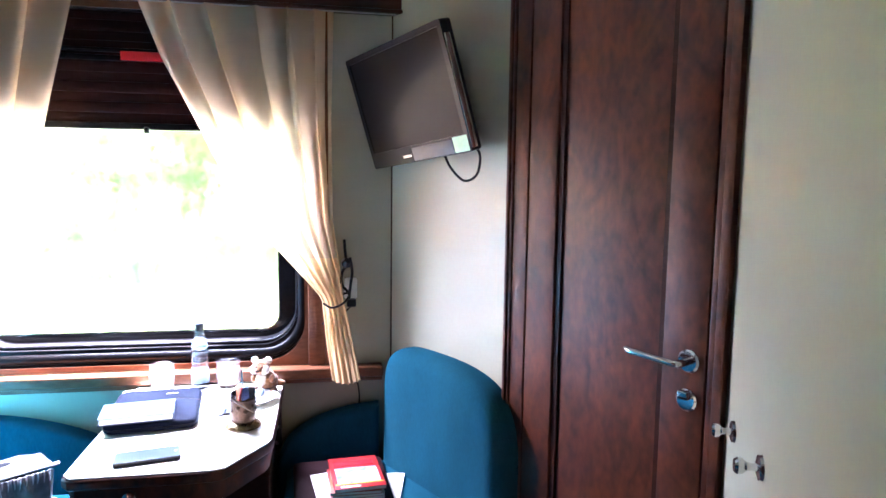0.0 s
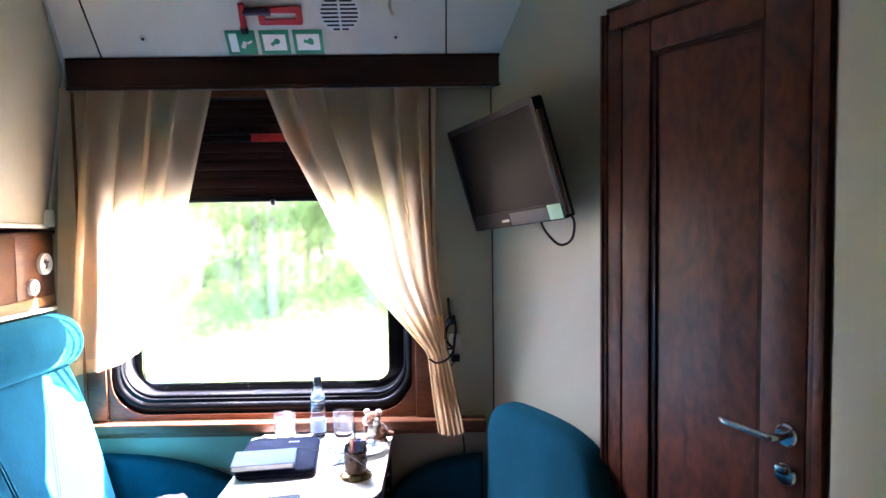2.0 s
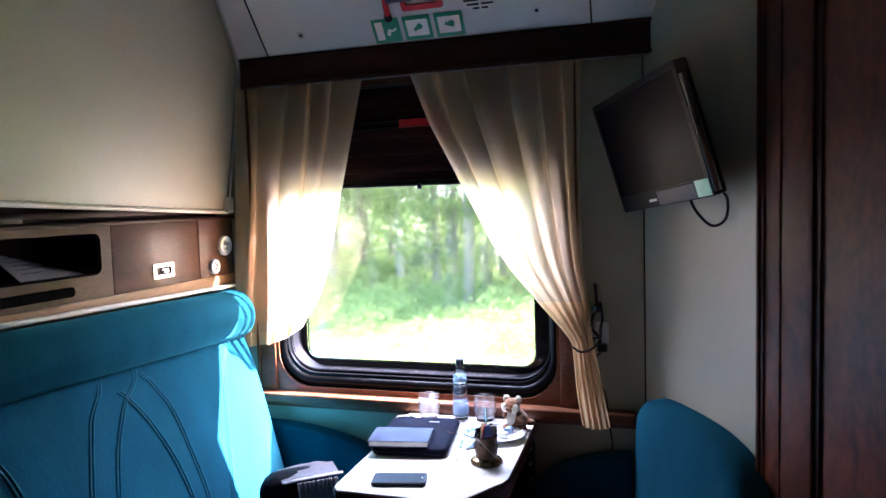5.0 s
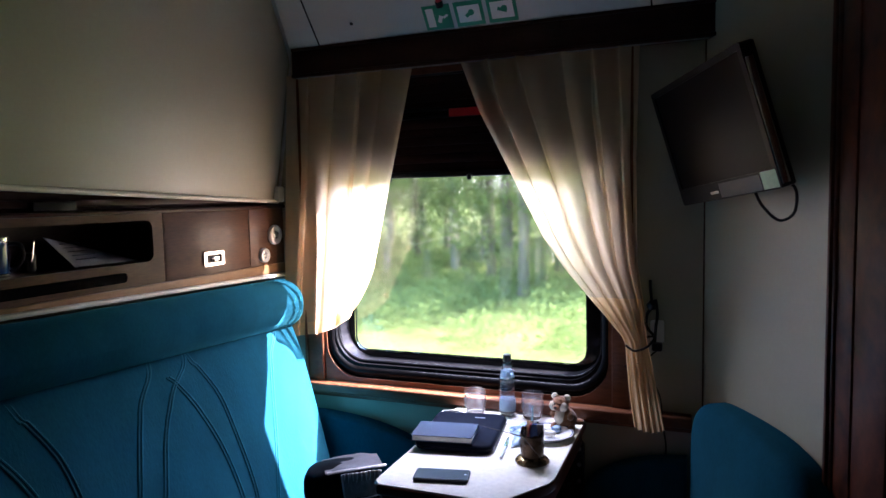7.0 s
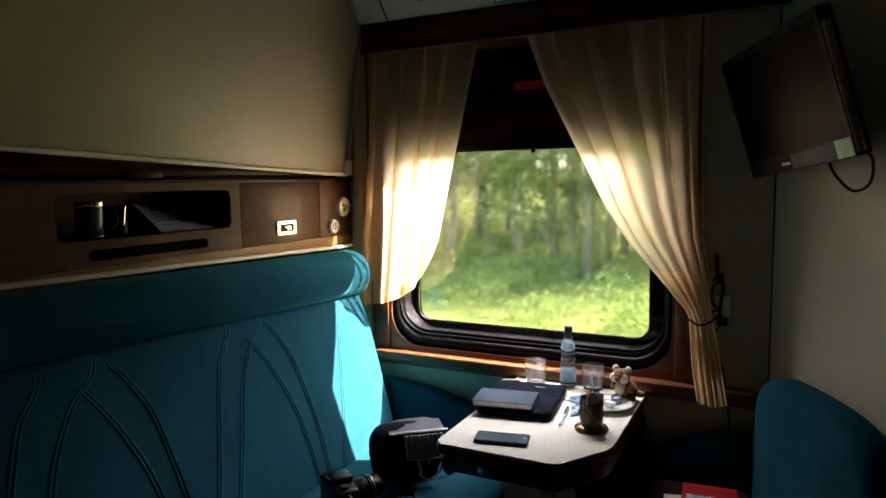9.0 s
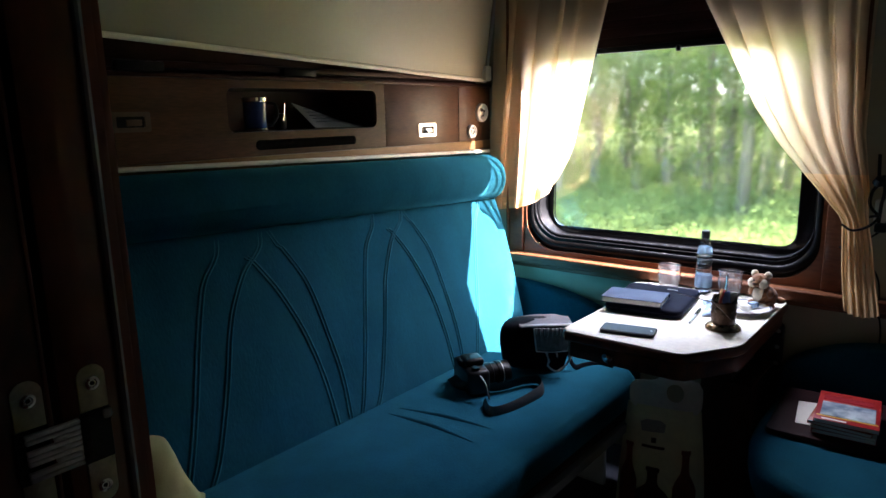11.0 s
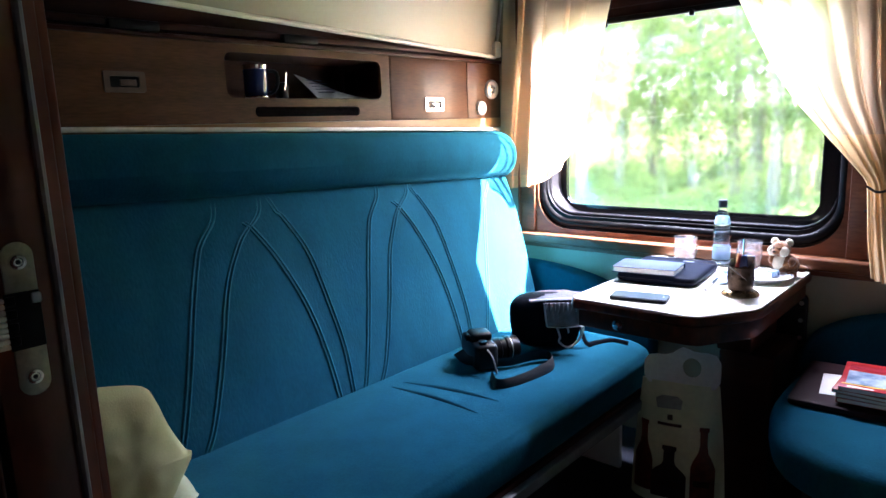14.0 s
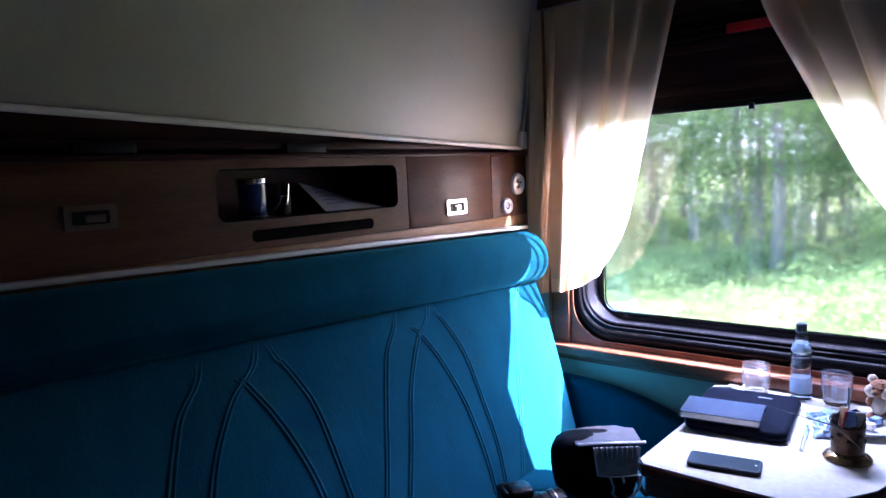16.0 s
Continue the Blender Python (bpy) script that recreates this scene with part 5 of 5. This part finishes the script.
strap(on_seat((0.40, -0.80, 0.060), (0.43, -0.79, 0.035), (0.474, -0.747, 0.024), (0.53, -0.69, 0.022), (0.565, -0.61, 0.024), (0.60, -0.572, 0.022), (0.648, -0.625, 0.020), (0.645, -0.73, 0.014), (0.625, -0.82, 0.010), (0.595, -0.855, 0.010), (0.545, -0.815, 0.012)))
sm = CAM_AT.inverted() @ axes((0.476, -0.752, SEAT + 0.026), (0.70, 0.71, 0), (-0.25, 0.25, 0.94), (0.66, -0.66, 0.35))
part("strap_text", box((-0.02, -0.006, 0.001), (0.02, 0.006, 0.003), m=sm), material("yellow_stitching", (0.45, 0.36, 0.05), 0.7, var=0.3, scale=60, fine=150), cm, "yellow stitched bar")
part("strap_tail", tube(smooth_path([(-0.064, 0.0, 0.066), (-0.085, -0.005, 0.05), (-0.09, -0.01, 0.015), (-0.082, -0.015, 0.003)], 8), 0.005, 6, flat=0.4), M_STRAP, cm)


def stuffed(name, label, x, outline, t, mat, seed):
    """Soft linen standing on the sofa: an outline in (y, z) at depth x, filled out on both sides."""
    own = bmesh.new()
    rim = smooth_path([(0, y, z) for y, z in outline + outline[:1]], 5)[:-1]
    c = sum(rim, Vector()) / len(rim)
    n = 12
    for side in (1, -1):
        rows = []
        for j in range(1, n + 1):
            r = j / n
            d = t * (1 - r ** 3.2) ** 0.55
            row = []
            for p in rim:
                q = c + (p - c) * r
                w = 0.012 * noise.noise(Vector((q.y * 9, q.z * 9, seed + side * 5))) * (1 - r ** 4) + 0.006 * noise.noise(Vector((q.y * 26, q.z * 26, seed))) * (1 - r ** 6)
                row.append(own.verts.new((x + side * (d + w), q.y, q.z)))
            rows.append(row)
        mid = own.verts.new((x + side * t, c.y, c.z))
        k = len(rim)
        for i in range(k):
            own.faces.new([mid, rows[0][i], rows[0][(i + 1) % k]])
            for ra, rb in zip(rows, rows[1:]):
                own.faces.new([ra[i], rb[i], rb[(i + 1) % k], ra[(i + 1) % k]])
    bmesh.ops.remove_doubles(own, verts=own.verts[:], dist=0.0004)
    bmesh.ops.recalc_face_normals(own, faces=own.faces[:])
    return tagged(part(name, own, mat), label, "pillow" if name == "pillow" else "bed sheet", group="bed linen")


M_LINEN = material("cream_linen", (0.36, 0.34, 0.16), 0.85, var=0.10, scale=12, fine=300, bump=0.25)
M_LINENW = material("pale_linen", (0.46, 0.45, 0.29), 0.85, var=0.08, scale=12, fine=300, bump=0.25)
stuffed("pillow", "cream pillow propped upright on the end of the sofa", 0.50,
        [(-2.06, 0.80), (-1.99, 0.790), (-1.93, 0.780), (-1.856, 0.757), (-1.832, 0.717), (-1.813, 0.659), (-1.785, 0.600), (-1.772, 0.588), (-1.785, 0.565), (-1.829, 0.506), (-1.858, 0.475), (-1.88, 0.456), (-1.97, 0.4485), (-2.06, 0.456), (-2.075, 0.62)], 0.045, M_LINEN, 2)
stuffed("bed_sheet", "pale folded bed sheet lying under the pillow", 0.44,
        [(-2.05, 0.555), (-1.90, 0.558), (-1.80, 0.545), (-1.768, 0.515), (-1.745, 0.465), (-1.752, 0.4485), (-1.90, 0.4480), (-2.05, 0.4485), (-2.06, 0.50)], 0.030, M_LINENW, 8)

# ---- niche contents ----
mug = thing("travel_mug", "dark blue steel travel mug standing in the niche", "mug", Matrix.Translation((-0.075, -1.165, 1.334)))
M_MUG = material("navy_enamel", (0.012, 0.035, 0.16), 0.2, var=0.15, scale=20, fine=80, bump=0.02, coat=0.4)
part("cup", lathe([(0, 0.0), (0.032, 0.0), (0.036, 0.006), (0.037, 0.09), (0.035, 0.09), (0.034, 0.008), (0, 0.006)], 28), M_MUG, mug)
part("rim", lathe([(0.0372, 0.088), (0.0395, 0.092), (0.0395, 0.102), (0.0375, 0.104), (0, 0.104)], 28), M_CHROME, mug, "steel rim and lid")
part("foot_ring", lathe([(0.0365, -0.0005), (0.0375, 0.002), (0.0375, 0.008), (0.0365, 0.009)], 28), M_CHROME, mug)
part("handle", tube(smooth_path([(0.02, 0.028, 0.085), (0.03, 0.055, 0.080), (0.03, 0.060, 0.045), (0.022, 0.045, 0.020), (0.02, 0.028, 0.016)], 6), 0.0055, 8), M_BLACK, mug)
lf = thing("leaflet", "printed grey paper leaflet leaning in the niche", "leaflet", pose(-0.10, -0.845, 1.336, 0, 0, 0))
part("sheet", sheet(lambda u, v: (0.06 - 0.12 * v + 0.004 * math.sin(3 * u), -0.11 + 0.22 * u, 0.002 + 0.085 * v * (1.0 - 0.75 * u)), 12, 8, 0.001), material("grey_paper", (0.30, 0.30, 0.32), 0.8, var=0.1, scale=20, fine=200, bump=0.05), lf)
for k in range(5):
    part("text_bar", box((0.034 - 0.016 * k, -0.085, 0.021 + 0.011 * k), (0.038 - 0.016 * k, -0.02 + 0.01 * (k % 2), 0.0225 + 0.011 * k), m=pose(0, 0, 0.0)), M_BOOKBLUE, lf)
ck = thing("eyeglass_case", "small dark object standing in the niche", "case", pose(-0.09, -1.06, 1.3335))
part("case", box((-0.02, -0.014, 0.0), (0.02, 0.014, 0.055), 0.008, m=pose(0, 0, 0, 0, 0, 0)), M_BLACK, ck)
part("clip", tube([(0.02, -0.004, 0.03), (0.022, 0.0, 0.05), (0.02, 0.006, 0.085)], 0.002, 6), M_CHROME, ck)

# ---- carrier bag under the table ----
cb = thing("carrier_bag", "pale plastic carrier bag printed with bottles standing on the floor", "bag", pose(0.975, -0.395, 0.001, -3, 0, 14))
M_BAGP = material("cream_plastic_film", (0.80, 0.80, 0.58), 0.35, var=0.10, scale=9, fine=60, bump=0.5)
M_BAGW = material("white_plastic_film", (0.85, 0.86, 0.84), 0.35, var=0.12, scale=9, fine=60, bump=0.6)


def bag_x(u, v):
    w = 0.145 - 0.028 * v ** 1.5
    return (2 * u - 1) * w


def bag_y(u, v, side):
    return side * 0.05 * (1 - (2 * u - 1) ** 4) * (1 - 0.55 * v) + 0.007 * noise.noise(Vector((u * 3.5, v * 4.5, side + 3)))


def bag_front(u, v):
    return Vector((bag_x(u, v), bag_y(u, v, -1), 0.40 * v))


for side, nm in ((-1, "front_panel"), (1, "back_panel")):
    part(nm, sheet(lambda u, v: (bag_x(u, v), bag_y(u, v, side), 0.40 * v), 24, 30, 0.0008), M_BAGP, cb)
part("bag_bottom", sheet(lambda u, v: (bag_x(u, 0), bag_y(u, 0, -1) + (bag_y(u, 0, 1) - bag_y(u, 0, -1)) * v, 0.001), 20, 6, 0.0008), M_BAGP, cb)
# top fold with an oval hand hole
hole = [(0.034 + 0.028 * math.cos(2 * math.pi * k / 28), 0.452 + 0.032 * math.sin(2 * math.pi * k / 28)) for k in range(28)]
outer = []
for k in range(28):
    a = 2 * math.pi * k / 28
    r = 1 / ((abs(math.cos(a)) / 0.116) ** 3.5 + (abs(math.sin(a)) / 0.064) ** 3.5) ** (1 / 3.5)
    outer.append((0.004 + r * math.cos(a), 0.445 + r * math.sin(a) - 0.030 * max(0, -math.cos(a)) * max(0, math.sin(a)) ** 0.5 + 0.006 * math.sin(5 * a)))
for y in (-0.016, -0.010):
    bm = ring(outer, hole, 0.001, m=axes((0, y, 0), (1, 0, 0), (0, 0, 1), (0, -1, 0)))
    for v in bm.verts:
        v.co.y += 0.006 * noise.noise(Vector((v.co.x * 18, v.co.z * 18, y * 50)))
    part("handle_panel", bm, M_BAGW, cb, "white crumpled handle panel")


def printed(name, rows, mat, lift=0.003, label=""):
    """A flat printed shape that follows the bag's front: rows of (z, left, right)."""
    own = bmesh.new()
    fine = []
    for (z0, a0, b0), (z1, a1, b1) in zip(rows, rows[1:]):
        n = max(1, round((z1 - z0) / 0.008))
        fine += [(z0 + (z1 - z0) * k / n, a0 + (a1 - a0) * k / n, b0 + (b1 - b0) * k / n) for k in range(n)]
    fine.append(rows[-1])
    lines = []
    for z, a, b in fine:
        v = z / 0.40
        line = []
        for k in range(7):
            x = a + (b - a) * k / 6
            u = 0.5 + 0.5 * x / (0.145 - 0.028 * v ** 1.5)
            p = bag_front(min(1, max(0, u)), v)
            line.append(own.verts.new((p.x, p.y - lift, p.z)))
        lines.append(line)
    for la, lb in zip(lines, lines[1:]):
        for k in range(6):
            own.faces.new([la[k], la[k + 1], lb[k + 1], lb[k]])
    part(name, own, mat, cb, label, smooth=True)


M_PRINTB = material("brown_print", (0.035, 0.010, 0.006), 0.35, var=0.5, scale=14, fine=60, bump=0.05)
M_PRINTR = material("red_brown_print", (0.16, 0.025, 0.010), 0.35, var=0.5, scale=14, fine=60, bump=0.05)


def bottle_rows(cx, z0, w, body, neck, top, nw):
    prof = [(0.0, w * 0.95), (0.006, w), (body, w), (body + 0.3 * (neck - body), w * 0.8), (body + 0.7 * (neck - body), nw * 1.3), (neck, nw), (top, nw), (top + 0.003, nw * 1.3), (top + 0.016, nw * 1.3)]
    return [(z0 + z, cx - h, cx + h) for z, h in prof]


printed("printed_bottle", bottle_rows(0.080, 0.030, 0.036, 0.105, 0.180, 0.222, 0.011), M_PRINTR, label="printed red-brown bottle")
printed("printed_bottle", bottle_rows(-0.022, 0.022, 0.054, 0.080, 0.122, 0.155, 0.017), M_PRINTB, 0.0042, label="printed squat dark bottle")
printed("printed_bottle", bottle_rows(-0.102, 0.034, 0.030, 0.105, 0.175, 0.215, 0.010), M_PRINTR, label="printed red-brown bottle")
for cx, z, w in ((0.078, 0.075, 0.024), (-0.020, 0.058, 0.030)):
    printed("printed_label", [(z, cx - w, cx + w), (z + 0.020, cx - w, cx + w)], M_BRASS, 0.0054)
printed("printed_bar", [(0.258, -0.062, 0.012), (0.268, -0.062, 0.012)], M_PRINTB, label="printed dark bar")
printed("printed_mark", [(0.278, -0.032, -0.016), (0.296, -0.032, -0.016)], M_PRINTB)
M_GREYP = material("grey_print", (0.28, 0.29, 0.28), 0.4, var=0.2, scale=20, fine=80, bump=0.1)
printed("printed_panel", [(0.315, -0.064, 0.008), (0.345, -0.070, 0.012), (0.356, -0.050, -0.005)], M_GREYP, label="printed grey oval")

# ---- on the corner seat ----
fd = part("leather_folder", extrude(round_rect(0.30, 0.36, 0.02), 0.018, 0.006, 2, m=pose(1.445, -0.30, 0.4505, 0, 0, 3)), material("dark_maroon_leather", (0.018, 0.006, 0.007), 0.65, var=0.3, scale=20, fine=160, bump=0.3, spec=0.12))
tagged(fd, "dark maroon leather folder lying on the corner seat", "folder")
covers = [(0.36, 0.02, 0.02), (0.45, 0.41, 0.36), (0.36, 0.09, 0.03), (0.36, 0.02, 0.02)]
z = 0.4765
for i, c in enumerate(covers):
    th = (0.012, 0.009, 0.010, 0.013)[i]
    bk = thing("book", "red paperback guide with a blue picture on its cover" if i == 3 else "thin paperback in the stack on the seat", "book", pose(1.486 + 0.004 * (i % 2), -0.345, z, 0, 0, 5 - 3 * (i % 3)), group="stack of books")
    mc = material("book_cover", c, 0.3, var=0.1, scale=12, fine=70, bump=0.02)
    part("page_block", box((-0.075, -0.108, 0.001), (0.075, 0.108, th - 0.001), 0.0005), M_PAPER, bk)
    part("cover", box((-0.077, -0.110, th - 0.001), (0.077, 0.110, th), 0.0004), mc, bk)
    part("cover", box((-0.077, -0.110, 0.0), (0.077, 0.110, 0.001), 0.0004), mc, bk)
    part("spine", box((-0.0785, -0.110, 0.0), (-0.077, 0.110, th), 0.0004), mc, bk)
    if i == 3:
        part("cover_picture", box((-0.066, -0.075, th), (0.066, 0.030, th + 0.0006)), material("cover_photo", (0.08, 0.22, 0.42), 0.3, var=0.6, scale=14, fine=50, second=(0.55, 0.62, 0.66)), bk, "blue mountain picture")
        part("title_bar", box((-0.066, 0.045, th), (0.060, 0.080, th + 0.0006)), material("dark_red_print", (0.30, 0.012, 0.02), 0.4, var=0.2, scale=30, fine=90), bk, "dark red title bar")
        part("yellow_band", box((-0.074, -0.084, th), (0.074, -0.077, th + 0.0006)), material("yellow_print", (0.70, 0.42, 0.04), 0.4, var=0.1, scale=30, fine=90), bk)
        part("title_bar", box((-0.060, -0.104, th), (0.0, -0.094, th + 0.0006)), M_PAPER, bk)
    z += th + 0.0004
for i, (x, y, r) in enumerate(((1.415, -0.315, 8), (1.58, -0.315, -12))):
    lp = part("loose_paper", sheet(lambda u, v: ((u - 0.5) * 0.12, (v - 0.5) * 0.17, 0.0008 + 0.004 * u * v + 0.003 * i), 8, 8, 0.0006), M_PAPER)
    lp.matrix_world = pose(x, y, 0.4695 if i == 0 else 0.4515, 0, 0, r)
    tagged(lp, "loose pale paper sheet beside the books", "paper", group="loose papers")

# ---- outside ----
leafm = sheer_material("leaf_blade", (0.16, 0.22, 0.065), 0.0, 0.5)
leafd = sheer_material("leaf_blade_dark", (0.12, 0.17, 0.05), 0.0, 0.5)
GZ = -1.45
nx = 40


def ground_z(x, y):
    return GZ + 0.18 * noise.noise(Vector((x * 0.09, y * 0.16, 0.3))) + (0.012 * max(0, y - 22))


def gfn(u, v):
    x = -900 + 1800 * u if abs(2 * u - 1) > 0.9 else -60 + 120 * (u - 0.05) / 0.9
    y = -40 + 70 * (v / 0.8) if v < 0.8 else 30 + 870 * ((v - 0.8) / 0.2) ** 2
    return (x, y, min(ground_z(x, y), 6.0) if y < 60 else ground_z(x, 60.0))


tagged(part("ground", sheet(gfn, 80, 80), M_GRASS), "sunlit summer meadow beside the railway", "ground", kind="structure")


def leaves(bm, rnd, centre, radius, count, size, flat=0.75):
    for _ in range(count):
        d = Vector((rnd.gauss(0, 1), rnd.gauss(0, 1), rnd.gauss(0, 1))).normalized() * rnd.random() ** 0.4
        p = Vector(centre) + Vector((d.x * radius, d.y * radius, d.z * radius * flat))
        a = Vector((rnd.uniform(-1, 1), rnd.uniform(-1, 1), rnd.uniform(-0.5, 0.5))).normalized()
        b = a.cross(Vector((rnd.uniform(-1, 1), rnd.uniform(-1, 1), rnd.uniform(-1, 1)))).normalized()
        s = size * rnd.uniform(0.6, 1.4)
        bm.faces.new([bm.verts.new(p + q) for q in (a * s, b * s * 0.55, -a * s, -b * s * 0.55)])


def tree(name, label, seed, height, bark, leaf, low, spread):
    rnd = random.Random(seed)
    t = thing(name, label, "tree", group="trees along the line")
    bend = [(rnd.uniform(-0.05, 0.05) * k, rnd.uniform(-0.05, 0.05) * k, height * 0.9 * k / 5) for k in range(6)]
    bm = tube(smooth_path(bend, 3), lambda s: 0.09 * (1 - 0.85 * s) * height / 7 + 0.012, 8)
    for k in range(9):
        f = 0.35 + 0.6 * k / 9
        base = Vector(bend[min(5, int(f * 5))])
        a = rnd.uniform(0, 6.28)
        tip = base + Vector((math.cos(a), math.sin(a), 0.6)) * spread * (1.1 - f) * 1.2
        tube([base, (base + tip) / 2 + Vector((0, 0, 0.1)), tip], lambda s: 0.010 * (1 - 0.8 * s) + 0.003, 5, bm=bm)
    part("trunk", bm, bark, t)
    bm = bmesh.new()
    for k in range(58):
        f = low + (1 - low) * (k + rnd.random()) / 58
        r = spread * (0.35 + 0.65 * math.sin(math.pi * min(1, (1 - f) / (1 - low) * 0.85 + 0.12)))
        a, d = rnd.uniform(0, 6.28), r * rnd.random() ** 0.6
        leaves(bm, rnd, (d * math.cos(a), d * math.sin(a), height * f), spread * rnd.uniform(0.24, 0.42), 150, 0.075)
    part("crown", bm, leaf, t, smooth=False)
    return t


kinds = [tree("birch_tree", "young tree with grey trunk and light green leaves", 11, 12.4, M_BIRCH, leafm, 0.15, 2.0),
         tree("birch_tree", "slender birch with a grey trunk and airy crown", 12, 12.8, M_BIRCH, leafm, 0.22, 1.8),
         tree("broadleaf_tree", "dark green broadleaf tree with leafy low branches", 13, 12.0, M_BARK, leafd, 0.10, 2.4),
         tree("broadleaf_tree", "tall slim tree with a bare dark trunk", 14, 13.5, M_BARK, leafd, 0.20, 2.1)]
rnd = random.Random(21)
spots = []
while len(spots) < 90:
    y = rnd.uniform(16.5, 40)
    x = rnd.uniform(-0.72 * y - 5, 0.95 * y + 4)
    if all((x - a) ** 2 + (y - b) ** 2 > 2.0 ** 2 for a, b in spots):
        spots.append((x, y))
for i, (x, y) in enumerate(spots):
    k = kinds[(1, 2, 3, 2, 0, 3, 2)[(i * 5 + i // 3) % 7]]
    m = pose(x, y, ground_z(x, y) - 0.05, 0, 0, rnd.uniform(0, 360))
    if i < 4:
        kinds[i].matrix_world = m
    else:
        copy_thing(k, m)
bm = bmesh.new()
rnd = random.Random(31)
for _ in range(760):
    y = rnd.uniform(9.5, 34)
    x = rnd.uniform(-0.72 * y - 5, 0.95 * y + 5)
    s = rnd.uniform(0.3, 0.8)
    leaves(bm, rnd, (x, y, ground_z(x, y) + s * 0.45), s, 260, 0.05, 0.7)
tagged(part("undergrowth", bm, leafm, smooth=False), "dense green bushes and saplings along the forest edge", "bushes", kind="stuff")
bm = bmesh.new()
rnd = random.Random(32)
for _ in range(420):
    y = rnd.uniform(40, 62)
    x = rnd.uniform(-0.8 * y - 8, 1.0 * y + 8)
    leaves(bm, rnd, (x, y, ground_z(x, y) + rnd.uniform(0.5, 13.0)), rnd.uniform(1.4, 2.8), 180, 0.2, 0.9)
tagged(part("far_woods", bm, leafd, smooth=False), "far wall of green forest", "woods", kind="stuff")
